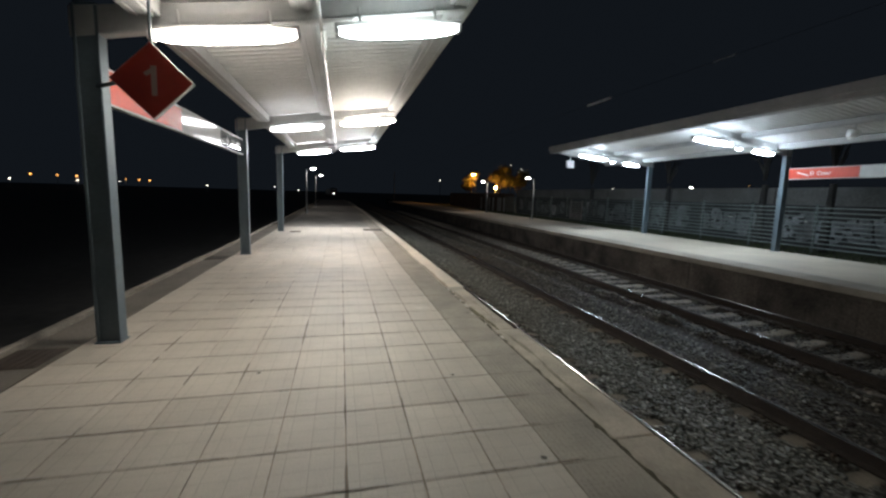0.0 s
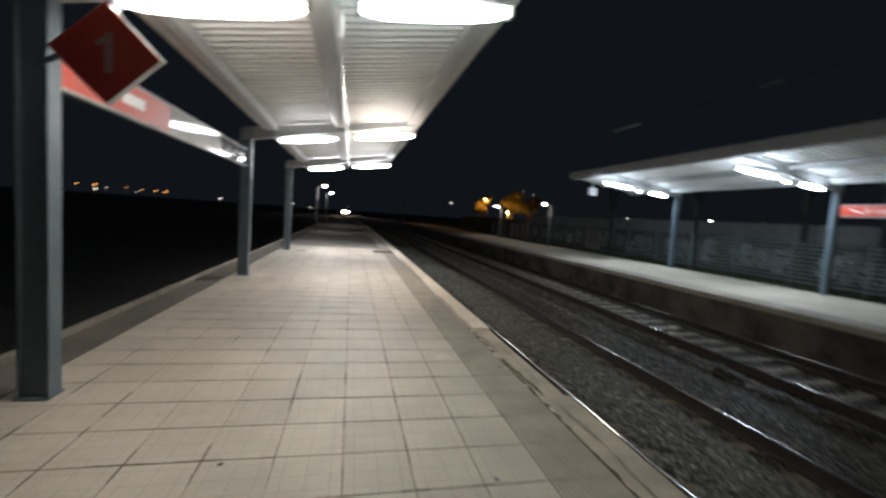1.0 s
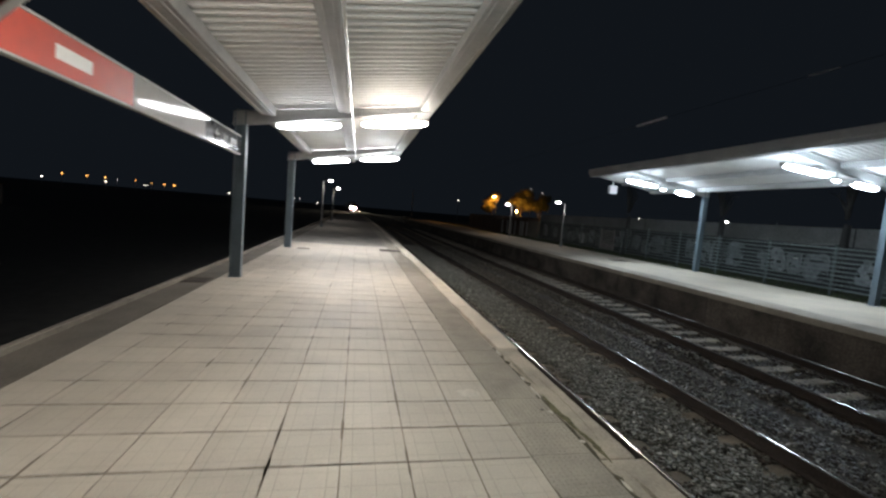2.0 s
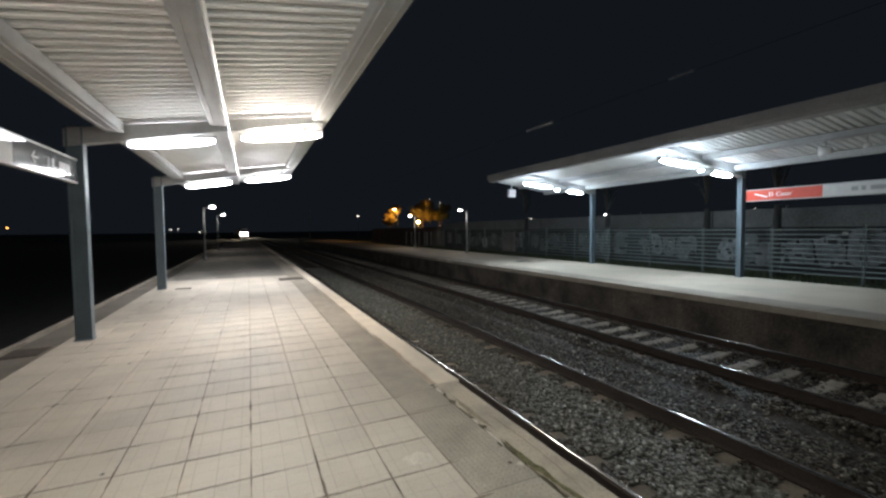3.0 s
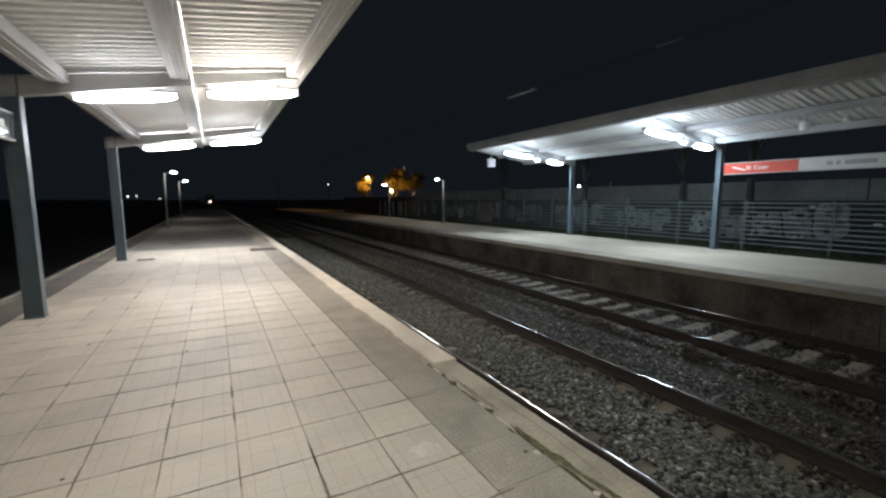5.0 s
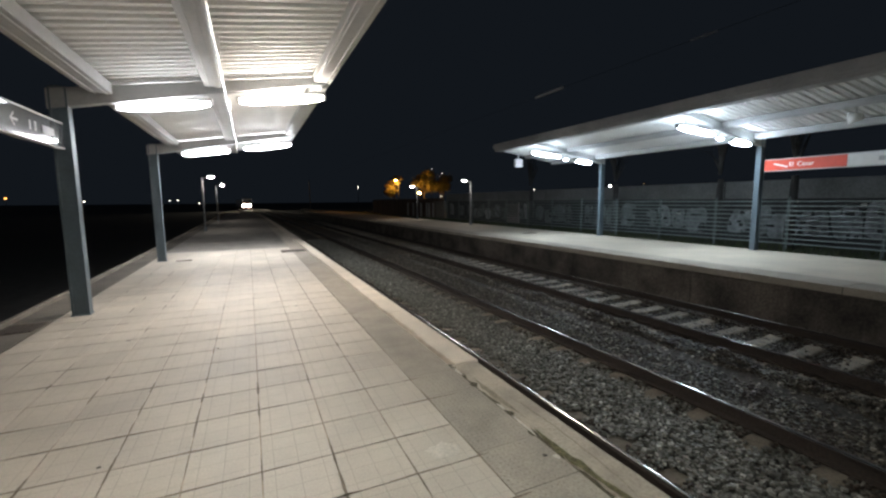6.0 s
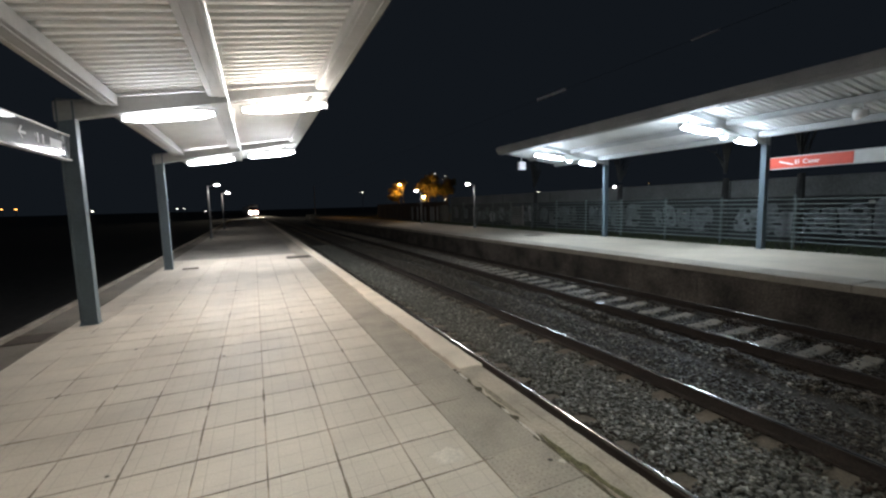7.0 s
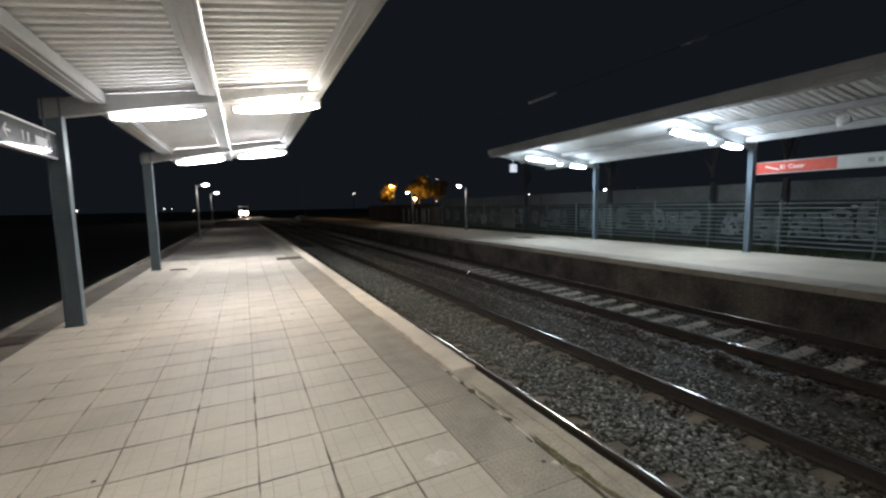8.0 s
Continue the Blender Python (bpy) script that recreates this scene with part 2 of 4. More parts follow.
M_GATE = mat("white painted gate board", (0.62, 0.60, 0.56), 0.7, scale=30, spread=0.1, large=2, stain=0.2, bump=0.1, piece=0.1)
# both train paints hold the night's darkness in their colour
M_TRAINRED_NIGHT = mat("red train paint darkened for night", (0.2, 0.02, 0.02), 0.35, scale=10, spread=0.05, large=1, stain=0.2, bump=0.02, coat=0.5)
M_TRAINWHITE_NIGHT = mat("white train paint darkened for night", (0.2, 0.2, 0.2), 0.35, scale=10, spread=0.05, large=1, stain=0.2, bump=0.02, coat=0.5)
M_DARK = mat("black rubber and frames", (0.02, 0.02, 0.022), 0.6, scale=30, spread=0.3, stain=0.2, bump=0.1)
M_GLASS = mat("dark cab glass", (0.01, 0.012, 0.014), 0.08, scale=10, spread=0.1, stain=0.1, bump=0.0, coat=1.0)
M_WIRE = mat("dull overhead cable", (0.05, 0.05, 0.05), 0.5, metal=0.5, scale=20, spread=0.2, stain=0.2, bump=0.0)
M_SLEEVE = mat("pale cable sleeve", (0.85, 0.85, 0.86), 0.35, scale=20, spread=0.04, stain=0.05, bump=0.0)
G_COOL = glow("cool white tube cover", (0.93, 0.96, 1.0), TUBE * 1.25)
G_WARM = glow("warm white tube cover", (1.0, 0.92, 0.82), TUBE * 1.08)
G_SECOND = glow("worn white tube cover", (0.93, 0.96, 1.0), TUBE * 0.34)
G_FARCOOL = glow("bluish white tube cover", (0.76, 0.92, 1.06), TUBE * 0.86)
G_CYAN = glow("greenish white tube cover", (0.86, 0.98, 0.97), TUBE * 0.38)
G_OLDWARM = glow("aged warm tube cover", (1.0, 0.92, 0.82), TUBE * 0.42)
G_POST = glow("platform lamp cover", (1.0, 0.95, 0.88), 95.0)
G_SODIUM = glow("sodium lamp cover", (1.0, 0.50, 0.10), 560.0)
G_FARWHITE = glow("distant white lamp", (1.0, 0.9, 0.75), 5.0)
G_FARORANGE = glow("distant orange lamp", (1.0, 0.42, 0.09), 3.5)
G_HEAD = glow("train headlight lens", (1.0, 0.86, 0.66), 330.0)

# ---- ground, far and near ----
g = bmesh.new()
bmesh.ops.create_grid(g, x_segments=60, y_segments=60, size=2600)
for v in g.verts:
    v.co.z = -1.35 + (0.5 * noise.noise(v.co * 0.004) if v.co.length > 200 else 0)
tagged(part("ground", g, M_GROUND), "dark open ground round the station at night", "ground", kind="structure")

# ---- track bed ----
me = along("track_bed", [(1.55, -1.25), (1.60, -0.93), (2.4, -0.92), (3.5, -0.90), (4.6, -0.92), (5.15, -0.87), (5.65, -0.82), (6.1, -0.88), (6.35, -0.95), (7.3, -0.98), (8.4, -0.97), (8.9, -1.0), (8.95, -1.25)], -14, 400, 1.2, wobble=0.02)
tagged(part("track_bed", me, M_BED), "grey ballast bed under two railway tracks", "track bed", kind="structure")


# ---- our platform ----
EDGE, COPE, STRIP, PITCH, PITCH_Y, TILE_Y, LEFT = 1.65, 1.345, 0.925, 0.3865, 0.3842, 5.362, -2.98
platform = thing("platform_near", (0, 0, 0), "tiled station platform with a concrete coping", "platform", kind="structure")
part("platform_body", along("platform_body", [(LEFT + 0.06, -1.3), (LEFT + 0.06, -0.045), (-2.6, -0.007), (COPE, -0.007), (COPE + 0.02, -0.06), (EDGE - 0.12, -0.06), (EDGE - 0.12, -1.3)], -14, 75, 1.0), M_GROUT, platform, "stained concrete body with dirty joints")
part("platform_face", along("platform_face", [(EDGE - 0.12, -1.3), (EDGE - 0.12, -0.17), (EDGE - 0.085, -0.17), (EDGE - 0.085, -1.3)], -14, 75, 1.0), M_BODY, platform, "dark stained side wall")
part("grey_paving", along("grey_paving", [(-2.558, -0.02), (-2.558, 0.0), (STRIP - 0.004, 0.0), (STRIP - 0.004, -0.02)], TILE_Y + PITCH_Y * 32 + 0.01, 75, 0.8, wobble=0.003), M_PAVE, platform, "dull grey concrete paving beyond the roof")
part("edge_band", along("edge_band", [(-2.976, -0.06), (-2.976, 0.0), (-2.562, 0.002), (-2.562, -0.06)], -14, 75, 0.8, wobble=0.004), M_BAND, platform, "dull concrete band behind the columns")
part("edge_kerb", along("edge_kerb", [(-3.05, -1.3), (-3.05, 0.05), (-3.045, 0.056), (-2.985, 0.056), (-2.98, 0.05), (-2.98, -1.3)], -14, 75, 0.8, wobble=0.004), M_KERB, platform, "narrow raised concrete kerb")
part("mossy_joint", along("mossy_joint", [(COPE - 0.02, -0.05), (COPE - 0.018, -0.008), (COPE + 0.01, -0.003), (COPE + 0.045, -0.008), (COPE + 0.05, -0.05)], -4, 6.3, 0.025, wobble=0.016, often=14.0), M_MOSS, platform, "mossy cracked joint along the coping")


# ---- canopies ----
def canopy(name, label, col_x, mirror, ys, y0, y1, tip, base, slope, low):
    """A one-legged platform roof: columns, sloping cross beams, three long beams and a ribbed sheet.
    mirror 1: it reaches from the columns to +x; -1: to -x. tip: reach of the roof from the columns; base: height of its underside over the columns."""
    c = thing(name, (col_x, 0, 0), label, "platform canopy", kind="structure")
    z = lambda d: base + slope * d
    X = lambda d: mirror * d
    for y in ys:
        col = part("column", box(-0.088, 0.088, y - 0.05, y + 0.05, 0, z(0) - 0.02, 0.012), M_COLUMN, c)
        fl = bmesh.new()
        for s in (-1, 1):
            box(s * 0.084 - 0.011, s * 0.084 + 0.011, y - 0.068, y + 0.068, 0.0, z(0) - 0.05, 0.003, fl)
        part("column_flange", fl, M_COLUMN, col, "lighter steel edge of the column")
        part("base_plate", box(-0.105, 0.105, y - 0.085, y + 0.085, 0.003, 0.018, 0.004), M_COLUMN, col)
        beam = bmesh.new()
        d0, d1 = -0.12, tip - 0.05
        vs = []
        for yy in (y - 0.06, y + 0.06):
            for d, up in ((d0, -0.30), (d1, -0.16), (d1, -0.05), (d0, -0.05)):
                vs.append(beam.verts.new((X(d), yy, z(d) + up)))
        for q in ((0, 1, 2, 3), (7, 6, 5, 4), (0, 4, 5, 1), (1, 5, 6, 2), (2, 6, 7, 3), (3, 7, 4, 0)):
            beam.faces.new([vs[i] for i in q])
        bmesh.ops.recalc_face_normals(beam, faces=beam.faces[:])
        bmesh.ops.bevel(beam, geom=beam.edges[:], offset=0.008, segments=2, affect="EDGES")
        part("cross_beam", beam, M_BEAM, c)
    for d, w, h, nm in ((low + 0.125, 0.25, 0.15, "long_beam"), (tip * 0.51, 0.22, 0.13, "long_beam"), (tip - 0.14, 0.26, 0.14, "edge_beam")):
        b = bmesh.new()
        box(X(d) - w / 2, X(d) + w / 2, y0, y1, z(d) - h, z(d) - 0.012, 0.012, b)
        box(X(d) - w / 2 + 0.05, X(d) - w / 2 + 0.075, y0 + 0.02, y1 - 0.02, z(d) - h - 0.012, z(d) - h + 0.004, 0.003, b)
        box(X(d) + w / 2 - 0.075, X(d) + w / 2 - 0.05, y0 + 0.02, y1 - 0.02, z(d) - h - 0.012, z(d) - h + 0.004, 0.003, b)
        part(nm, b, M_BEAM, c)
    # ribbed sheet, its ribs running down the slope
    pitch, deep, d0, d1 = 0.158, 0.04, low + 0.02, tip
    prof, y = [], y0
    while y < y1:
        prof += [(y, 0), (y + 0.06, 0), (y + 0.078, deep), (y + 0.14, deep)]
        y += pitch
    verts = [(X(d), yy, z(d) + h + t) for t in (0, 0.012) for d in (d0, d1) for yy, h in prof]
    k = len(prof)
    faces = []
    for j in range(k - 1):
        faces += [(j, j + 1, k + j + 1, k + j), (2 * k + j, 3 * k + j, 3 * k + j + 1, 2 * k + j + 1), (k + j, k + j + 1, 3 * k + j + 1, 3 * k + j), (j, 2 * k + j, 2 * k + j + 1, j + 1)]
    me = bpy.data.meshes.new("roof_sheet")
    me.from_pydata(verts, [], faces)
    part("roof_sheet", me, M_ROOF, c, "white ribbed metal sheet")
    # gutter fascia at the free edge and at the low edge
    for d, nm in ((tip + 0.02, "fascia"), (low + 0.012, "gutter")):
        b = box(X(d) - 0.02, X(d) + 0.02, y0 - 0.03, y1 + 0.03, z(d) - 0.06, z(d) + 0.13, 0.006)
        part(nm, b, M_BEAM, c)
    for yy in (y0 - 0.035, y1 + 0.035):
        b = bmesh.new()
        vs = [b.verts.new((X(d), yy + e, z(d) + up)) for e in (-0.012, 0.012) for d, up in ((low, -0.06), (tip, -0.06), (tip, 0.12), (low, 0.12))]
        for q in ((0, 1, 2, 3), (7, 6, 5, 4), (0, 4, 5, 1), (1, 5, 6, 2), (2, 6, 7, 3), (3, 7, 4, 0)):
            b.faces.new([vs[i] for i in q])
        bmesh.ops.recalc_face_normals(b, faces=b.faces[:])
        part("end_flashing", b, M_BEAM, c)
    return c


NEAR_X, FAR_X = -2.345, 12.90
NEAR_COLS, FAR_COLS = (-1.27, 4.365, 10.0, 15.635), (-1.6, 4.25, 10.1, 15.95)
canopy("canopy_near", "platform roof of white ribbed sheet on blue-grey columns", NEAR_X, 1, NEAR_COLS, -7.0, 18.6, 3.405, 2.99, 0.15, 0.32)
canopy("canopy_far", "platform roof of ribbed sheet across the tracks", FAR_X, -1, FAR_COLS, -7.0, 18.6, 3.48, 3.20, 0.15, 0.22)


def luminaire(x0, x1, y, z0, z1, cover, group, label):
    """A long tube lamp between two points below the roof: back tray, oval cover, end caps and two hangers."""
    a, b = Vector((x0, y, z0)), Vector((x1, y, z1))
    ln = (b - a).length
    t = thing("canopy_luminaire", (0, 0, 0), label, "ceiling lamp", group)
    t.matrix_basis = Matrix.Translation((a + b) / 2) @ Matrix.Rotation(-math.atan2(z1 - z0, x1 - x0), 4, "Y")
    part("tray", box(-ln / 2, ln / 2, -0.075, 0.075, 0.035, 0.075, 0.01), M_HOUSING, t)
    c = bmesh.new()
    bmesh.ops.create_uvsphere(c, u_segments=14, v_segments=10, radius=1.0, matrix=Matrix.Rotation(math.pi / 2, 4, "Y"))
    for v in c.verts:
        e = abs(v.co.x)
        round_ = max(0.0, 1 - e ** 3.2) ** 0.5 / max(1e-6, (1 - min(e, 0.9999) ** 2) ** 0.5)
        v.co = Vector((v.co.x * (ln / 2 - 0.03), v.co.y * round_ * 0.125, v.co.z * round_ * 0.055))
    part("diffuser", c, cover, t, "glowing oval cover", smooth=True)
    for s in (-1, 1):
        part("end_cap", box(s * (ln / 2 - 0.018) - 0.018, s * (ln / 2 - 0.018) + 0.018, -0.06, 0.06, -0.03, 0.07, 0.012), M_HOUSING, t)
        part("hanger", rod((s * ln * 0.3, 0, 0.07), (s * ln * 0.3, 0, 0.22), 0.012), M_HOUSING, t)
    return t


LIT = "lit white tube lamp under the platform roof"
WARM_LIT = "lit warm white tube lamp under the platform roof"
for y, left, right, down, out in ((4.29, G_OLDWARM, G_CYAN, 0.03, 0.07), (10.08, G_SECOND, G_WARM, 0.0, 0.0), (16.1, G_COOL, G_COOL, 0.0, 0.0)):
    luminaire(-1.80 - out, -0.62, y, 2.755 - down, 2.905 - down, left, "near canopy lamps", WARM_LIT if left is G_OLDWARM else LIT)
    luminaire(-0.31, 0.98 - out, y, 2.965 - down, 3.135 - down, right, "near canopy lamps", WARM_LIT if right is G_WARM else "dim greenish tube lamp under the platform roof" if right is G_CYAN else LIT)
for y in (10.1, 16.0):
    luminaire(9.38, 10.80, y, 3.235, 3.115, G_FARCOOL, "far canopy lamps", LIT)
    luminaire(11.52, 12.36, y, 3.005, 2.93, G_FARCOOL, "far canopy lamps", LIT)

trunk = thing("cable_trunking", (-0.44, 0, 0), "thin white cable trunking hung under the roof", "trunking")
part("trunk", rod((0, -6.5, 2.985), (0, 16.4, 2.985), 0.015, sides=12), M_TRUNK, trunk, smooth=True)
for y in (-4, -1, 2, 5, 8, 11, 14, 16.2):
    part("clip", box(-0.03, 0.03, y - 0.02, y + 0.02, 2.99, 3.19, 0.004), M_TRUNK, trunk)
for y in (10.1, 16.0):
    jb = thing("emergency_lamp", (11.05, y, 3.04), "small lit lamp between two tube lamps", "ceiling lamp", "far emergency lamps")
    part("case", box(-0.17, 0.17, -0.07, 0.07, 0.0, 0.05, 0.012), M_TRUNK, jb)
    part("diffuser", ball((0, 0, -0.005), (0.10, 0.06, 0.04)), G_FARCOOL, jb, "glowing oval cover", smooth=True)
    part("stem", rod((0, 0, 0.04), (0, 0, 0.22), 0.015), M_TRUNK, jb)


# ---- signs ----
def lettering(text, size, m, material, parent, name="lettering", label=""):
    cu = bpy.data.curves.new(name, "FONT")
    cu.body, cu.size, cu.extrude, cu.align_x, cu.align_y = text, size, 0.002, "CENTER", "CENTER"
    tmp = new("tmp", cu)
    me = bpy.data.meshes.new_from_object(tmp.evaluated_get(bpy.context.evaluated_depsgraph_get()))
    bpy.data.objects.remove(tmp)
    me.transform(m)
    me.materials.clear()
    return part(name, me, material, parent, label)


FACING_BACK = Matrix(((0, 0, -1, 0), (-1, 0, 0, 0), (0, 1, 0, 0), (0, 0, 0, 1)))     # faces -x

s = thing("station_sign", (NEAR_X, 0, 2.335), "long red, white and grey station sign board between columns", "sign")
part("red_panel", box(-0.03, 0.03, 4.46, 6.36, -0.145, 0.145, 0.004), M_RED, s)
part("white_panel", box(-0.03, 0.03, 6.364, 8.20, -0.145, 0.145, 0.004), M_SIGNWHITE, s)
part("grey_panel", box(-0.03, 0.03, 8.204, 9.90, -0.145, 0.145, 0.004), M_SIGNGREY, s)
part("rail_top", box(-0.035, 0.035, 4.46, 9.90, 0.146, 0.165, 0.003), M_HOUSING, s)
part("rail_bottom", box(-0.035, 0.035, 4.46, 9.90, -0.165, -0.146, 0.003), M_HOUSING, s)
part("plain_bar", box(0.0305, 0.034, 5.35, 5.75, -0.05, 0.05), M_LETTER, s)
b = bmesh.new()
box(0.0305, 0.034, 8.60, 8.74, -0.012, 0.012, 0, b)
box(-0.0015, 0.0015, -0.05, 0.05, -0.011, 0.011, 0, b, Matrix.Translation((0.0322, 8.63, 0.03)) @ Matrix.Rotation(0.75, 4, "X"))
box(-0.0015, 0.0015, -0.05, 0.05, -0.011, 0.011, 0, b, Matrix.Translation((0.0322, 8.63, -0.03)) @ Matrix.Rotation(-0.75, 4, "X"))
part("arrow", b, M_INK, s, "pale arrow")
for y0, y1, zz in ((8.98, 9.02, 0.05), (9.10, 9.15, 0.05), (9.30, 9.62, 0.045)):
    part("plain_bar", box(0.0305, 0.034, y0, y1, -zz, zz), M_INK, s)

s = thing("station_sign", (FAR_X, 0, 2.37), "long red and white station name board between columns", "sign")
part("red_panel", box(-0.03, 0.03, 8.18, 9.96, -0.145, 0.145, 0.004), M_RED, s)
part("white_panel", box(-0.03, 0.03, 4.39, 8.176, -0.145, 0.145, 0.004), M_BOARDWHITE, s)
part("rail_top", box(-0.035, 0.035, 4.39, 9.96, 0.146, 0.165, 0.003), M_HOUSING, s)
part("rail_bottom", box(-0.035, 0.035, 4.39, 9.96, -0.165, -0.146, 0.003), M_HOUSING, s)
for text, y in (("El", 9.325), ("Casar", 9.015)):
    lettering(text, 0.155, Matrix.Translation((-0.032, y, -0.005)) @ FACING_BACK, M_LETTER, s, label="white raised station name")
b = box(-0.0015, 0.0015, -0.17, 0.17, -0.016, 0.016, 0, None, Matrix.Translation((-0.0322, 9.57, -0.012)) @ Matrix.Rotation(0.3, 4, "X"))
part("emblem", b, M_LETTER, s, "plain white slanted emblem")
for y0, y1 in ((7.50, 7.62), (7.36, 7.44), (6.72, 7.28)):
    part("plain_bar", box(-0.034, -0.0305, y0, y1, -0.05, 0.05), M_INK, s)

d = thing("platform_number_sign", (-1.725, 3.93, 2.285), "red diamond platform number sign beside a column, darkened for shade", "sign")
part("plate", box(-0.208, 0.208, -0.026, 0.026, -0.208, 0.208, 0.006, m=Matrix.Rotation(math.pi / 4, 4, "Y")), M_RED_SHADED, d)
# white edge stands in for the lamp's highlight on the plate's side
part("rim_highlight", box(-0.2115, 0.2115, -0.022, 0.03, -0.2115, 0.2115, 0.003, m=Matrix.Rotation(math.pi / 4, 4, "Y")), M_SIGNWHITE, d, "plate edge with the lamp's highlight in its pale colour")
b = box(-0.002, 0.038, -0.0285, -0.0265, -0.115, 0.115)
box(-0.055, 0.01, -0.0285, -0.0265, -0.016, 0.016, 0, b, Matrix.Translation((0.0, 0, 0.075)) @ Matrix.Rotation(-0.6, 4, "Y"))
part("numeral_1", b, M_NUMERAL_SHADED, d, "white numeral one")
part("bracket", rod((-0.56, 0.38, 0.0), (-0.2, 0.03, 0.0), 0.018), M_COLUMN, d)
b = bmesh.new()
rod((0.0, 0, 0.29), (0.0, 0, 0.66), 0.012, bm=b)
part("hanger", b, M_COLUMN, d)

ck = thing("hanging_sign", (9.95, 17.6, 3.0), "small square pinkish white sign hung from the roof end", "sign")
part("case", box(-0.17, 0.17, -0.06, 0.06, -0.16, 0.16, 0.012), M_HOUSING, ck)
part("dial", box(-0.14, 0.14, -0.066, -0.061, -0.13, 0.13, 0.002), mat("pinkish sign face", (0.42, 0.37, 0.39), 0.5, scale=20, spread=0.05, stain=0.05, bump=0.0), ck)
part("stem", rod((0, 0, 0.15), (0, 0, 0.52), 0.016), M_HOUSING, ck)

for y, big in ((7.6, 1.0), (6.9, 0.55)):
    sp = thing("loudspeaker", (11.6, y, 3.17), "pale round loudspeaker under the roof beam", "loudspeaker", "loudspeakers")
    c = bmesh.new()
    bmesh.ops.create_cone(c, cap_ends=True, segments=16, radius1=0.13 * big, radius2=0.07 * big, depth=0.2 * big, matrix=Matrix.Rotation(math.pi / 2, 4, "X"))
    part("horn", c, M_TRUNK, sp, smooth=True)
    part("bracket", rod((0, 0, 0.05), (0, 0, 0.22), 0.014), M_HOUSING, sp)


# ---- rails and sleepers ----
RAIL_TOP, SLEEPER_TOP = -0.70, -0.865
RAILS = (2.61, 4.33, 6.47, 8.13)
for x in RAILS:
    r = thing("rail", (0, 0, 0), "rusty steel rail with a polished running surface", "rail", "rails")
    prof = [(x - 0.07, -0.865), (x - 0.07, -0.852), (x - 0.014, -0.835), (x - 0.010, -0.745), (x - 0.036, -0.735), (x - 0.036, -0.716), (x - 0.024, -0.7055), (x + 0.024, -0.7055), (x + 0.036, -0.716), (x + 0.036, -0.735), (x + 0.010, -0.745), (x + 0.014, -0.835), (x + 0.07, -0.852), (x + 0.07, -0.865)]
    part("rail_profile", along("rail_profile", prof, -14, 330, 1.0), M_RUST, r)
    g = 1 if x in (RAILS[0], RAILS[2]) else -1  # the gauge side, worn round and bright by the wheels
    worn = [(-0.016, -0.7045), (-0.012, -0.7006), (-0.002, -0.6995), (0.006, -0.7000), (0.014, -0.7022), (0.020, -0.7058), (0.0245, -0.711)]
    part("running_surface", along("running_surface", [(x + g * (dx + 0.01), dz) for dx, dz in worn], -14, 330, 1.0, closed=False), M_RAILTOP, r, "polished steel running surface", smooth=True)


for x in RAILS:
    for k in range(3):
        y = 11.5 + 6.1 * k + 1.7 * (x - 2.6) / 5
        j = thing("rail_joint", (x + bend(y), y, -0.78), "worn steel joint plate on a rail", "rail joint", "rail joints")
        part("plate", box(-0.035, -0.012, -0.3, 0.3, -0.03, 0.04, 0.004), M_RUST, j)
        for e in (-0.2, -0.07, 0.07, 0.2):
            part("bolt", rod((-0.05, e, 0.005), (-0.03, e, 0.005), 0.014, sides=6), M_RAILTOP, j)


def sleeper_mesh():
    b = bmesh.new()
    prof = ((-1.30, 0.0), (-0.65, 0.0), (-0.35, -0.035), (0.35, -0.035), (0.65, 0.0), (1.30, 0.0))
    rows = []
    for x, z in prof:
        rows.append([b.verts.new((x, yy, zz)) for yy, zz in ((-0.15, -0.2), (-0.115, z - 0.014), (-0.092, z), (0.092, z), (0.115, z - 0.014), (0.15, -0.2))])
    for p, q in zip(rows, rows[1:]):
        for i in range(5):
            b.faces.new((p[i], p[i + 1], q[i + 1], q[i]))
    b.faces.new(rows[0][::-1])
    b.faces.new(rows[-1])
    bmesh.ops.recalc_face_normals(b, faces=b.faces[:])
    me = shape_of(b, "sleeper")
    me.materials.append(M_SLEEPER)
    return me


SL = sleeper_mesh()
CLIP = shape_of(box(-0.03, 0.03, -0.05, 0.05, -0.002, 0.035, 0.006), "rail_clip")
CLIP.materials.append(M_RUST)
for track, cx, low in (("sleepers of the near track", 3.492, 0.012), ("sleepers of the far track", 7.30, 0.0)):
    for i in range(-14, 90):
        y = 5.77 + 0.57 * i
        o = thing("sleeper", (cx + bend(y), y, SLEEPER_TOP - low), "pale concrete sleeper" + (" mostly buried in ballast" if low else " standing clear of the ballast"), "sleeper", track)
        part("beam", SL, None, o)
        if not low and -4 <= i < 16:
            for e in (-0.935, -0.735, 0.735, 0.935):
                part("rail_clip", CLIP, None, o).location = (e, 0, 0)

# ---- far platform ----
fp = thing("platform_far", (0, 0, 0), "pale paved platform across the tracks with dark side wall", "platform", kind="structure")
part("paving", along("paving", [(9.445, -0.3), (9.445, 0.0), (13.12, 0.0), (13.12, -0.3)], -14, 75, 1.0), M_FARTOP, fp)
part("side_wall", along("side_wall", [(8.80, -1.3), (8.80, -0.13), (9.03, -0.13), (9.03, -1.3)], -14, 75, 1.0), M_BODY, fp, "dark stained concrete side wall")
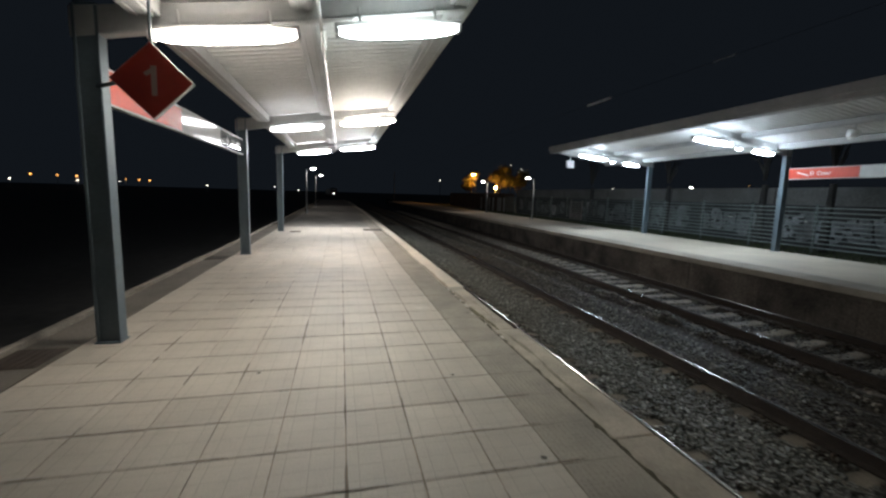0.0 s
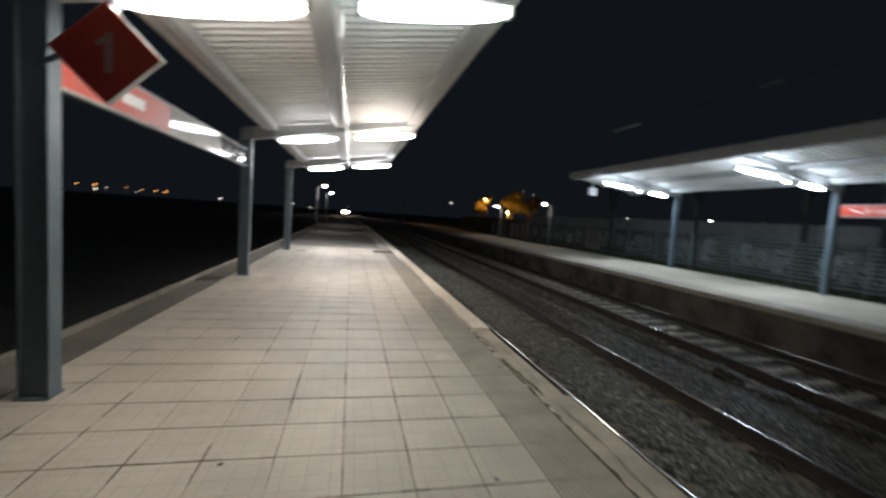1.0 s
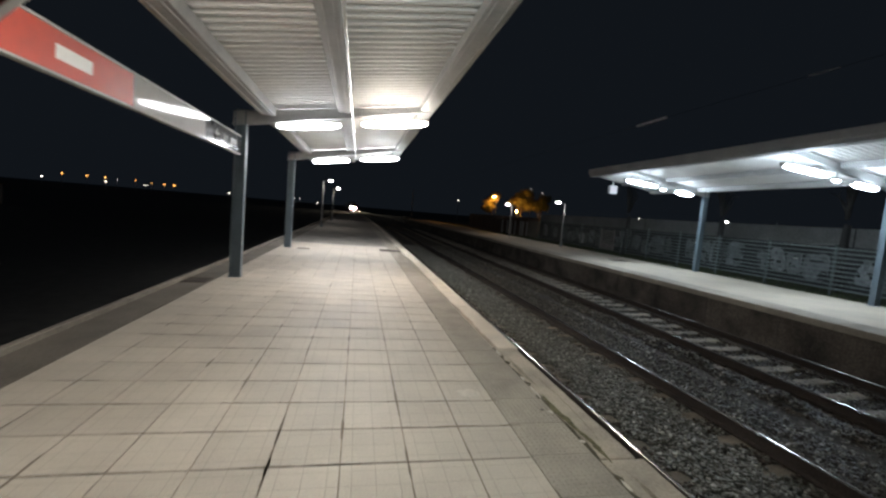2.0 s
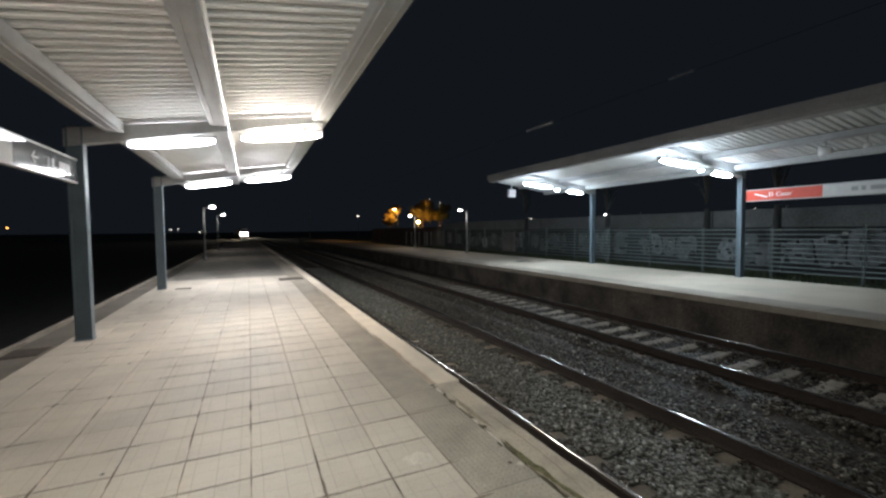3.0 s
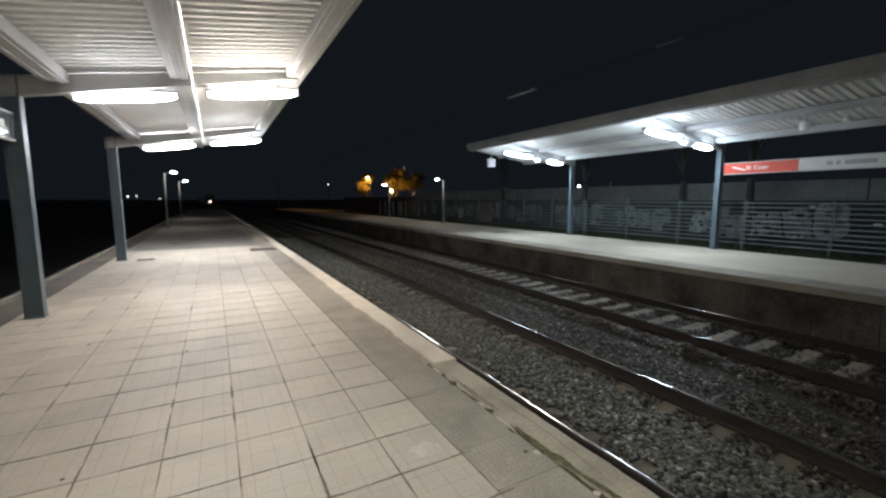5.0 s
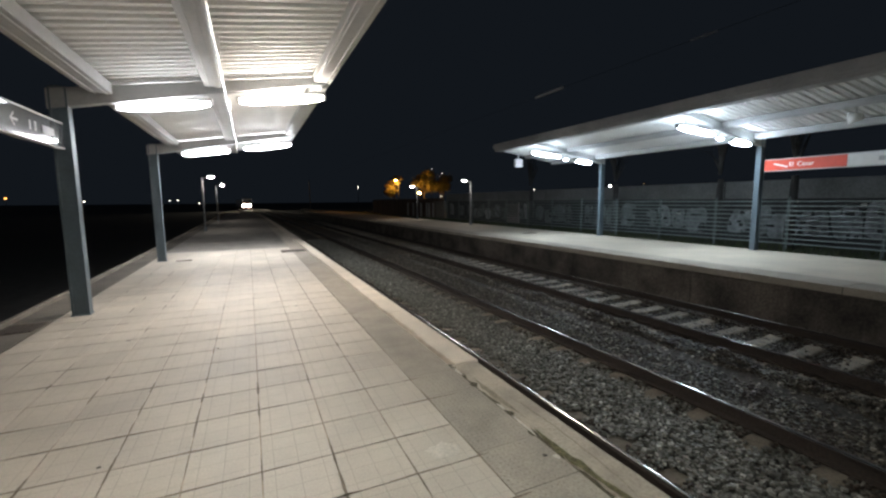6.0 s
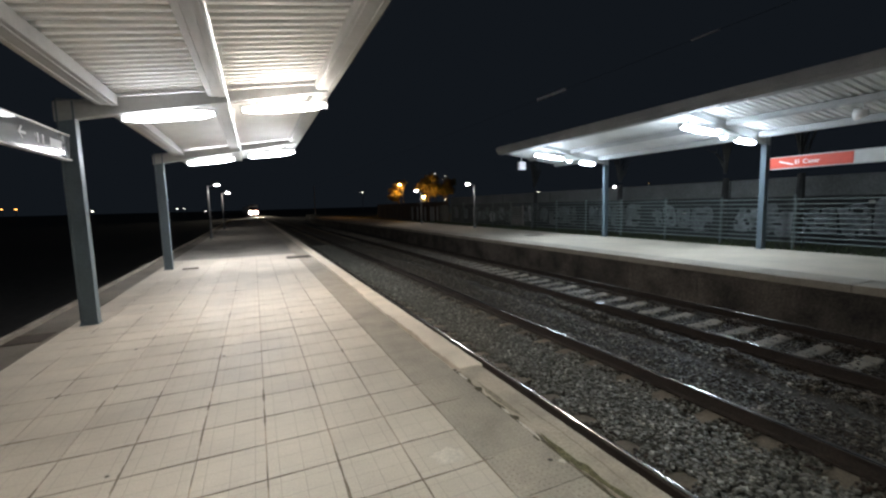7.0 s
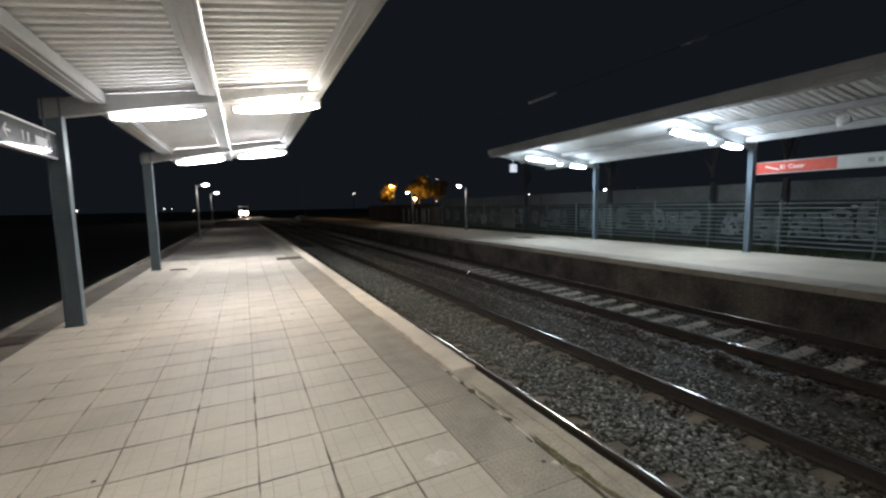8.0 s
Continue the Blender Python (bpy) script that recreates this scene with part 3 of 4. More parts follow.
for i in range(-6, 24):
    y = 5.3 + 1.9 * i
    tilt = 0.006 * noise.noise((i * 1.7, 2, 0))
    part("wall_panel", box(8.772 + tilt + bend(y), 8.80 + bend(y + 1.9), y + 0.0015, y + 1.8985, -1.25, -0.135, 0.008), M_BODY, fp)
for i in range(-10, 46):
    y = i * 1.6
    part("coping_block", box(8.66 + bend(y), 9.43 + bend(y), y + 0.005, y + 1.595, -0.13, 0.004, 0.008), M_FARCOPE, fp)
for y, x in ((18.5, 11.2),):
    dg = thing("drain_grate", (x, y, 0.004), "dark iron grate set in the paving", "drain", "drain grates")
    part("plate", box(-0.35, 0.35, -0.2, 0.2, -0.01, 0.006, 0.003), M_IRON, dg)

# verge and fence behind the far platform
tagged(part("verge", along("verge", [(13.12, -1.3), (13.12, -0.06), (14.0, -0.09), (15.2, -0.07), (17.0, -0.13), (40.0, -0.4), (40.0, -1.4)], -40, 110, 2.0, wobble=0.03), M_GRASS), "dark grassy verge behind the platform", "verge", kind="structure")
rng = random.Random(4)
vs, fs = [], []
for i in range(9000):
    x, y = 13.2 + rng.random() ** 1.6 * 2.6, rng.uniform(2, 40)
    h, w, a = rng.uniform(0.05, 0.22), rng.uniform(0.006, 0.014), rng.uniform(0, 6.28)
    k = len(vs)
    dx, dy, lx, ly = math.cos(a) * w, math.sin(a) * w, rng.uniform(-0.08, 0.08), rng.uniform(-0.08, 0.08)
    vs += [(x - dx + bend(y), y - dy, -0.12), (x + dx + bend(y), y + dy, -0.12), (x + lx + bend(y), y + ly, -0.1 + h)]
    fs.append((k, k + 1, k + 2))
me = bpy.data.meshes.new("grass")
me.from_pydata(vs, [], fs)
tagged(part("grass", me, M_BLADE), "rough grass along the fence", "grass", kind="stuff")

FENCE_X, SPAN = 14.12, 2.1
post_bm = box(-0.03, 0.03, -0.03, 0.03, -0.12, 1.52, 0.006)
POST = shape_of(post_bm, "post")
POST.materials.append(M_FENCEPOST)
SLAT = shape_of(box(-0.012, 0.012, 0.0, SPAN, -0.016, 0.016, 0.003), "slat")
SLAT.materials.append(M_FENCE)
for i in range(-3, 13):
    y = 7.8 + SPAN * i
    f = thing("fence_panel", (FENCE_X + bend(y), y, 0), "grey-green steel fence panel of horizontal slats", "fence", "fence panels")
    part("post", POST, None, f)
    for k in range(10):
        sl = part("slat", SLAT, None, f)
        sl.location = (-0.035, 0, 0.15 + 0.137 * k)

# ---- sprayed wall ----
w = thing("wall_graffiti", (0, 0, 0), "grey concrete wall, its lower half sprayed dark with pale letters", "wall", kind="structure")
part("upper_wall", along("upper_wall", [(17.0, -0.3), (17.0, 2.12), (17.2, 2.12), (17.2, -0.3)], -14, 39, 1.0), M_WALL, w)
part("sprayed_band", along("sprayed_band", [(16.992, -0.28), (16.992, 1.46), (16.998, 1.46), (16.998, -0.28)], -14, 39, 0.5, wobble=0.004), M_WALLDARK, w, "band of dark spray paint")
for i in range(-3, 6):
    y = 8.0 + 5.5 * i
    part("wall_joint", box(16.994 + bend(y), 17.001 + bend(y), y - 0.02, y + 0.02, 1.47, 2.115), M_WALLDARK, w, "dark joint between wall panels")
M_SPRAYDARK = mat("black spray paint", (0.014, 0.015, 0.018), 0.6, scale=16, spread=0.3, large=1.6, stain=0.4, bump=0.05)
rng = random.Random(11)


def blob(name, y, z, wide, high, square, lean, depth, material):
    """A flat sprayed shape with a soft, uneven outline, leaning sideways."""
    n, ring, k0 = 26, [], rng.random() * 50
    for k in range(n):
        a = 2 * math.pi * k / n
        c, d = math.cos(a), math.sin(a)
        f = (abs(c) ** square + abs(d) ** square) ** (-1 / square) * (1 + 0.16 * noise.noise((c * 1.5 + k0, d * 1.5, k0)))
        ring.append((c * f * wide / 2 + lean * d * f * high / 2, d * f * high / 2))
    b = bmesh.new()
    lo = [b.verts.new((0.0012, p, q)) for p, q in ring]
    hi = [b.verts.new((0.0, p, q)) for p, q in ring]
    b.faces.new(hi)
    for k in range(n):
        b.faces.new((lo[k], lo[(k + 1) % n], hi[(k + 1) % n], hi[k]))
    bmesh.ops.recalc_face_normals(b, faces=b.faces[:])
    part(name, b, material, w).location = (depth + bend(y), y, z)


def letter_shape(y, wide, high, z):
    """One fat boxy sprayed shape that spells nothing: pale paint, then small dark gaps cut into it."""
    lean = rng.uniform(-0.2, 0.2)
    sprayed = M_SPRAY if rng.random() < 0.75 else M_SPRAYLIGHT
    blob("spray_shape", y, z + high / 2, wide, high, rng.choice((3.5, 5.0, 7.0)), lean, 16.9865 - 0.001 * rng.random(), sprayed)
    for k in range(rng.choice((0, 1, 2))):
        blob("spray_shape", y + wide * rng.uniform(-0.5, 0.5), z + high * rng.uniform(0.1, 1.0), wide * rng.uniform(0.2, 0.6), high * rng.uniform(0.12, 0.3), 4.0, lean, 16.9848 - 0.0004 * k, sprayed)
    for k in range(rng.choice((3, 4, 5, 6))):
        blob("spray_gap", y + wide * rng.uniform(-0.5, 0.5), z + high * rng.uniform(0.05, 1.0), wide * rng.uniform(0.08, 0.34), high * rng.uniform(0.06, 0.22), rng.choice((2.4, 5.0)), -lean, 16.9835 - 0.0003 * k, M_SPRAYDARK)


y = 2.0
while y < 38.4:
    wd = rng.uniform(0.45, 1.0)
    if rng.random() < 0.86:
        letter_shape(y + wd / 2, wd, rng.uniform(0.75, 1.15), rng.uniform(0.05, 0.28))
    y += wd * rng.uniform(0.95, 1.12)
for y in (6.2, 7.7, 9.3, 12.2, 15.4, 20.5, 27.0):
    blob("spray_fleck", y, rng.uniform(0.5, 1.3), rng.uniform(0.1, 0.25), rng.uniform(0.05, 0.12), 2.2, 0, 16.981, M_GATE)

# a louvred gate let into the sprayed wall
M_LOUVRE = mat("faded pinkish louvre paint", (0.40, 0.34, 0.335), 0.6, scale=20, spread=0.15, large=2, stain=0.3, bump=0.1)
gate = thing("louvred_gate", (16.93 + bend(28.05), 28.05, -0.12), "faded louvred metal gate in the sprayed wall", "gate")
part("backing", box(0.0, 0.03, -0.72, 0.72, 0.0, 1.36, 0.004), M_WALLDARK, gate)
for y in (-0.76, 0.76):
    part("gate_post", box(-0.05, 0.03, y - 0.04, y + 0.04, 0.0, 1.42, 0.006), M_LOUVRE, gate)
for k in range(9):
    part("louvre", box(-0.03, -0.004, -0.715, 0.715, 0.06 + 0.15 * k, 0.135 + 0.15 * k, 0.004), M_LOUVRE, gate)

# ---- palisade further along ----
pal = thing("palisade", (0, 0, 0), "weathered brown board palisade beyond the wall", "fence")
BRD = shape_of(box(-0.02, 0.02, -0.075, 0.075, -0.4, 1.75, 0.008), "board")
BRD.materials.append(M_BOARD)
GRD = shape_of(box(-0.02, 0.02, -0.16, 0.16, -0.35, 1.3, 0.008), "pale_board")
GRD.materials.append(M_GATE)
for x in (0.5, 1.3):
    part("rail", along("rail", [(16.53, x), (16.53, x + 0.1), (16.57, x + 0.1), (16.57, x)], 38.5, 61.7, 1.0), M_BOARD, pal)
for i in range(111):
    y = 38.55 + i * 0.21
    o = part("board", BRD, None, pal)
    o.location = (16.5 + bend(y), y, 0.05 * noise.noise((y * 3, 0, 0)))
for y in (40.8, 41.8, 42.4, 43.9, 45.0, 46.1, 47.7):
    o = part("pale_board", GRD, None, pal)
    o.location = (16.42 + bend(y), y, 0)


# ---- lamps on posts ----
def post_lamp(x, y, z0, height, reach, cover, label, group, size=0.2, steel=None):
    """A slim post with a short arm and a shallow glowing head; reach: the arm's length along x."""
    t = thing("street_lamp", (x, y, z0), label, "street lamp", group)
    part("post", rod((0, 0, 0), (0, 0, height), 0.055, 0.04), steel or M_POLE, t, smooth=True)
    part("foot", rod((0, 0, 0), (0, 0, 0.25), 0.085, 0.07), steel or M_POLE, t)
    part("arm", rod((0, 0, height - 0.05), (reach, 0, height + 0.06), 0.028), steel or M_POLE, t)
    part("hood", ball((reach, 0, height + 0.09), (size, size * 0.6, 0.07)), steel or M_POLE, t, smooth=True)
    part("glowing_cover", ball((reach, 0, height + 0.05), (size * 0.75, size * 0.45, 0.05)), cover, t, smooth=True)
    return t


post_lamp(-2.43, 28.2, 0, 2.80, 0.42, G_POST, "pale steel platform lamp post with a lit head", "near platform lamps")
post_lamp(-2.55, 40.0, 0, 2.80, 0.42, G_POST, "pale steel platform lamp post with a lit head", "near platform lamps")
post_lamp(12.15, 25.8, 0, 2.66, -0.45, G_POST, "pale steel platform lamp post with a lit head", "far platform lamps")
post_lamp(12.0, 34.5, 0, 2.60, -0.42, G_POST, "pale steel platform lamp post with a lit head", "far platform lamps")
post_lamp(20.0, 62.7, -0.4, 4.95, -0.4, G_SODIUM, "orange sodium street lamp among trees", "street lamps", 0.3, M_DARK)
t = thing("street_lamp", (23.55, 63.2, -0.4), "low orange globe lamp below a tree", "street lamp", "street lamps")
part("post", rod((0, 0, 0), (0, 0, 3.0), 0.05, 0.04), M_POLE, t, smooth=True)
part("globe", ball((0, 0, 3.13), (0.11, 0.11, 0.11)), G_SODIUM, t, "glowing orange globe", smooth=True)
post_lamp(35.7, 36.8, -0.4, 3.3, -0.4, G_POST, "white street lamp beyond the wall", "street lamps", 0.22)
post_lamp(41.3, 57.5, -0.4, 2.7, -0.4, G_POST, "white street lamp beyond the wall", "street lamps", 0.2)
post_lamp(41.3, 57.7, -0.4, 3.5, -0.4, G_FARWHITE, "faint white street lamp beyond the wall", "street lamps", 0.2)
# lights far over the open ground: bearing (x per metre ahead), rise, metres ahead, size, colour
for bx, bz, d, size, cover in ((-0.766, 0.0186, 300, 0.8, G_FARORANGE), (-0.7815, 0.0152, 300, 0.8, G_FARORANGE), (-0.5007, 0.0155, 300, 0.45, G_FARWHITE), (-0.465, 0.0178, 305, 0.7, G_FARORANGE), (-0.635, 0.0095, 300, 0.9, G_FARWHITE), (-0.60, 0.0195, 300, 1.0, G_FARORANGE), (-0.555, 0.0190, 300, 0.9, G_FARORANGE), (-0.522, 0.0185, 310, 1.1, G_FARORANGE), (-0.521, 0.0100, 300, 0.8, G_FARWHITE), (-0.447, 0.0100, 310, 0.6, G_FARWHITE), (-0.436, 0.0150, 300, 0.6, G_FARORANGE), (-0.411, 0.0145, 320, 0.9, G_FARORANGE), (-0.392, 0.0140, 310, 1.0, G_FARORANGE), (-0.283, 0.0075, 300, 0.8, G_FARWHITE), (-0.146, 0.0080, 300, 0.6, G_FARWHITE), (-0.133, 0.0090, 300, 0.5, G_FARWHITE), (-0.095, 0.003, 300, 0.6, G_FARWHITE), (0.2355, 0.034, 170, 0.45, G_FARWHITE), (0.4236, 0.079, 100, 0.2, G_FARWHITE), (0.447, 0.063, 100, 0.2, G_FARWHITE), (0.4535, 0.0705, 100, 0.2, G_FARWHITE), (0.4515, 0.0125, 100, 0.28, G_FARWHITE), (1.19, 0.052, 120, 0.22, G_FARORANGE), (2.05, 0.085, 70, 0.16, G_FARORANGE), (1.83, 0.07, 80, 0.3, G_FARWHITE)):
    xx, yy, zz = -0.2 + bx * d, 2.0 + d, 1.5 + (bz - 0.003 * (bx < 0)) * d
    size *= 0.62
    t = thing("street_lamp", (xx, yy, -1.4), "distant lit street lamp across dark ground", "street lamp", "distant lamps")
    part("post", rod((0, 0, 0), (0, 0, zz + 1.4), 0.12), M_POLE, t)
    part("glowing_cover", ball((0, 0, zz + 1.4), (size, size * 0.5, size * 0.45)), cover, t)


# ---- trees by the orange lamps ----
def tree(x, y, z, height, spread, seed, leaves, label, group="trees", bark=None, first=0.3):
    """A tapered trunk with limbs and a crown of many small leaves in loose clumps, or bare."""
    r = random.Random(seed)
    t = thing("tree", (x, y, z), label, "tree", group)
    b = rod((0, 0, 0), (0.1, 0, height * 0.45), 0.16, 0.10, 9)
    tips = []
    for k in range(9):
        a, e = r.uniform(0, 6.28), r.uniform(0.25, 1.1)
        ln = height * r.uniform(0.28, 0.5)
        p0 = Vector((0.1 * r.random(), 0, height * r.uniform(first, 0.47)))
        p1 = p0 + Vector((math.cos(a) * math.cos(e) * spread * 0.55, math.sin(a) * math.cos(e) * spread * 0.55, math.sin(e) * ln))
        rod(p0, p1, 0.06, 0.02, 6, b)
        tips.append(p1)
        for q in range(3):
            p2 = p1 + Vector((r.uniform(-1, 1), r.uniform(-1, 1), r.uniform(-0.2, 0.8))) * spread * 0.3
            rod(p1, p2, 0.02, 0.008, 5, b)
            tips.append(p2)
    part("trunk", b, bark or M_BARK, t, "dark trunk with limbs")
    if not leaves:
        return
    vs, fs = [], []
    for k in range(leaves):
        c = r.choice(tips)
        u = Vector((r.gauss(0, 1), r.gauss(0, 1), r.gauss(0, 0.8))) * spread * 0.13
        p = c + u
        n = Vector((r.gauss(0, 1), r.gauss(0, 1), r.gauss(0, 1))).normalized()
        s_ = n.orthogonal().normalized() * r.uniform(0.05, 0.11)
        v_ = n.cross(s_).normalized() * r.uniform(0.07, 0.16)
        k0 = len(vs)
        vs += [tuple(p - v_), tuple(p + s_), tuple(p + v_), tuple(p - s_)]
        fs.append((k0, k0 + 1, k0 + 2, k0 + 3))
    me = bpy.data.meshes.new("crown")
    me.from_pydata(vs, [], fs)
    part("crown", me, M_LEAF, t, "crown of small yellowing leaves")


tree(19.75, 64.2, -0.4, 5.7, 1.5, 3, 7000, "tree lit orange by a street lamp", first=0.42)
tree(24.9, 65.0, -0.4, 7.3, 2.3, 8, 8500, "tree lit orange by a street lamp", first=0.43)
tree(27.6, 63.6, -0.4, 6.6, 1.9, 21, 4500, "dark tree beside the orange street lamps")
M_TRUNKDARK = mat("dark smooth bark", (0.05, 0.05, 0.05), 0.9, scale=30, spread=0.4, large=3, stain=0.4, bump=0.5)
for x, y, seed in ((15.35, 23.9, 31), (15.3, 17.45, 32), (15.4, 12.75, 33), (15.3, 10.4, 34)):
    tree(x + bend(y), y, -0.12, 5.1, 0.8, seed, 0, "slim bare dark tree between the fence and the sprayed wall", "trees behind the fence", M_TRUNKDARK, 0.6)

# ---- overhead cable with pale sleeves ----
oc = thing("overhead_cable", (10.17, 0, 5.47), "thin dark overhead cable with two pale sleeves", "cable")
part("cable", rod((0, -34, 0), (0, 86, 0), 0.005, sides=6), M_WIRE, oc)
part("sleeve", rod((0, 15.2, 0), (0, 16.8, 0), 0.05, sides=10), M_SLEEVE, oc, "pale plastic sleeve")
part("sleeve", rod((0, 9.75, 0), (0, 10.45, 0), 0.02, sides=10), M_HOUSING, oc, "grey plastic sleeve")
for y in (-34, 86):
    mast = thing("cable_mast", (10.17, y, -1.35), "slim grey mast that carries the overhead cable", "mast", "cable masts")
    part("mast_tube", rod((0, 0, 0), (0, 0, 6.95), 0.1, 0.07), M_POLE, mast)
    part("cap", rod((0, 0, 6.95), (0, 0, 7.0), 0.08), M_POLE, mast)

# ---- grates on our platform ----
for x, y, a, b_ in ((0.92, 16.45, 0.36, 0.30), (-1.85, 15.5, 0.18, 0.10), (-2.80, 9.5, 0.19, 0.22), (-2.80, 4.0, 0.19, 0.22)):
    dg = thing("drain_grate", (x, y, 0.004), "dark iron grate set in the paving", "drain", "drain grates")
    part("frame", box(-a, a, -b_, b_, -0.012, 0.004, 0.002), M_IRON, dg)
    n = int(a * 2 / 0.06)
    for k in range(n):
        xx = -a + 0.03 + k * (2 * a - 0.06) / max(1, n - 1)
        part("bar", box(xx - 0.012, xx + 0.012, -b_ + 0.02, b_ - 0.02, 0.0045, 0.011, 0.002), M_IRON, dg)

# ---- stains and chips on our platform ----
rng = random.Random(9)


def patch(name, x, y, rx, ry, material, label, z=0.0022):
    """A thin irregular patch lying on the paving."""
    b = bmesh.new()
    ring = []
    for k in range(14):
        a = 2 * math.pi * k / 14
        f = 0.75 + 0.35 * rng.random()
        ring.append((math.cos(a) * rx * f, math.sin(a) * ry * f))
    lo = [b.verts.new((px, py, 0)) for px, py in ring]
    hi = [b.verts.new((px * 0.9, py * 0.9, 0.0012)) for px, py in ring]
    b.faces.new(hi)
    for k in range(14):
        b.faces.new((lo[k], lo[(k + 1) % 14], hi[(k + 1) % 14], hi[k]))
    o = part(name, b, material, platform, label)
    o.location = (x, y, z)


M_PALE = mat("pale dried paint", (0.65, 0.59, 0.51), 0.7, scale=60, spread=0.15, large=9, stain=0.2, bump=0.1)
M_GUM = mat("dark gum spot", (0.08, 0.07, 0.06), 0.8, scale=60, spread=0.2, stain=0.2, bump=0.1)
patch("pale_stain", 0.75, 5.11, 0.11, 0.09, M_PALE, "pale dried paint stain")
for x, y, r in ((-1.075, 5.80, 0.013), (0.85, 1.96, 0.02), (1.26, 4.81, 0.016), (-0.6, 7.7, 0.018), (0.3, 9.2, 0.02), (-1.5, 8.4, 0.02), (0.62, 3.1, 0.016), (-0.9, 3.4, 0.018)):
    patch("gum_spot", x, y, r, r, M_GUM, "small dark gum spot", 0.004 if x > 1 else 0.0022)
for x, y, rx, ry in ((1.345, 5.13, 0.012, 0.15), (1.315, 4.77, 0.020, 0.025), (1.345, 5.42, 0.010, 0.06), (1.345, 6.1, 0.012, 0.10), (1.35, 4.36, 0.02, 0.02), (1.36, 3.9, 0.014, 0.06)):
    patch("mortar_chip", x, y, rx, ry, M_PALE, "pale mortar remains along the coping", 0.004)

# dirt packed into the tile joints here and there
vs, fs = [], []
for k in range(380):
    i, j = rng.randrange(0, 9), rng.randrange(-11, 22)
    x, y = STRIP - PITCH * i, TILE_Y + PITCH_Y * j
    ln, wd = rng.uniform(0.05, 0.24), rng.uniform(0.003, 0.008)
    n0 = len(vs)
    for q in range(9):
        f = (q / 8 - 0.5) * 2
        e = wd * (1 - f * f) ** 0.5 * rng.uniform(0.6, 1.2) + 0.001
        sh = rng.uniform(-0.002, 0.002)
        if k % 5 < 3:
            vs += [(x + f * ln + bend(y), y - e + sh, 0.0026), (x + f * ln + bend(y), y + e + sh, 0.0026)]
        else:
            vs += [(x - e + sh + bend(y), y + f * ln, 0.0026), (x + e + sh + bend(y), y + f * ln, 0.0026)]
    for q in range(8):
        a = n0 + 2 * q
        fs.append((a, a + 2, a + 3, a + 1) if k % 5 < 3 else (a, a + 1, a + 3, a + 2))
me = bpy.data.meshes.new("joint_dirt")
me.from_pydata(vs, [], fs)
tagged(part("joint_dirt", me, mat("dark joint dirt", (0.21, 0.165, 0.125), 0.9, scale=60, spread=0.4, large=6, stain=0.4, bump=0.2), platform, "dark dirt in the tile joints"), kind="stuff")

# a small lit hut out on the dark ground
hut = thing("hut", (-38.4, 51.0, -1.35), "small dark hut with a pale lit window and wall lamp", "hut")
part("hut_wall", box(-1.8, 2.7, -1.5, 1.5, 0, 2.0, 0.03), M_WALL, hut)
part("hut_roof", box(-2.0, 2.9, -1.7, 1.7, 2.004, 2.15, 0.03), M_DARK, hut)
pane = part("window", box(-0.4, 1.7, -1.52, -1.503, 0.15, 1.68, 0.004), glow("lit hut window", (0.75, 0.85, 1.0), 0.45), hut, "pale lit window")
for x in (-0.42, 0.65, 1.72):
    part("window_bar", box(x - 0.03, x + 0.03, -1.56, -1.522, 0.1, 1.73, 0.004), M_DARK, pane)
part("wall_lamp", box(2.2, 2.6, -1.6, -1.502, 1.38, 1.48, 0.02), glow("hut wall lamp", (0.9, 0.95, 1.0), 4.0), hut, "small white wall lamp")

# ---- ballast stones ----
cube = bmesh.new()
bmesh.ops.create_cube(cube, size=1.35)
iv = np.array([v.co[:] for v in cube.verts])
ifc = np.array([[v.index for v in f.verts] for f in cube.faces])
cube.free()
rs = np.random.RandomState(5)


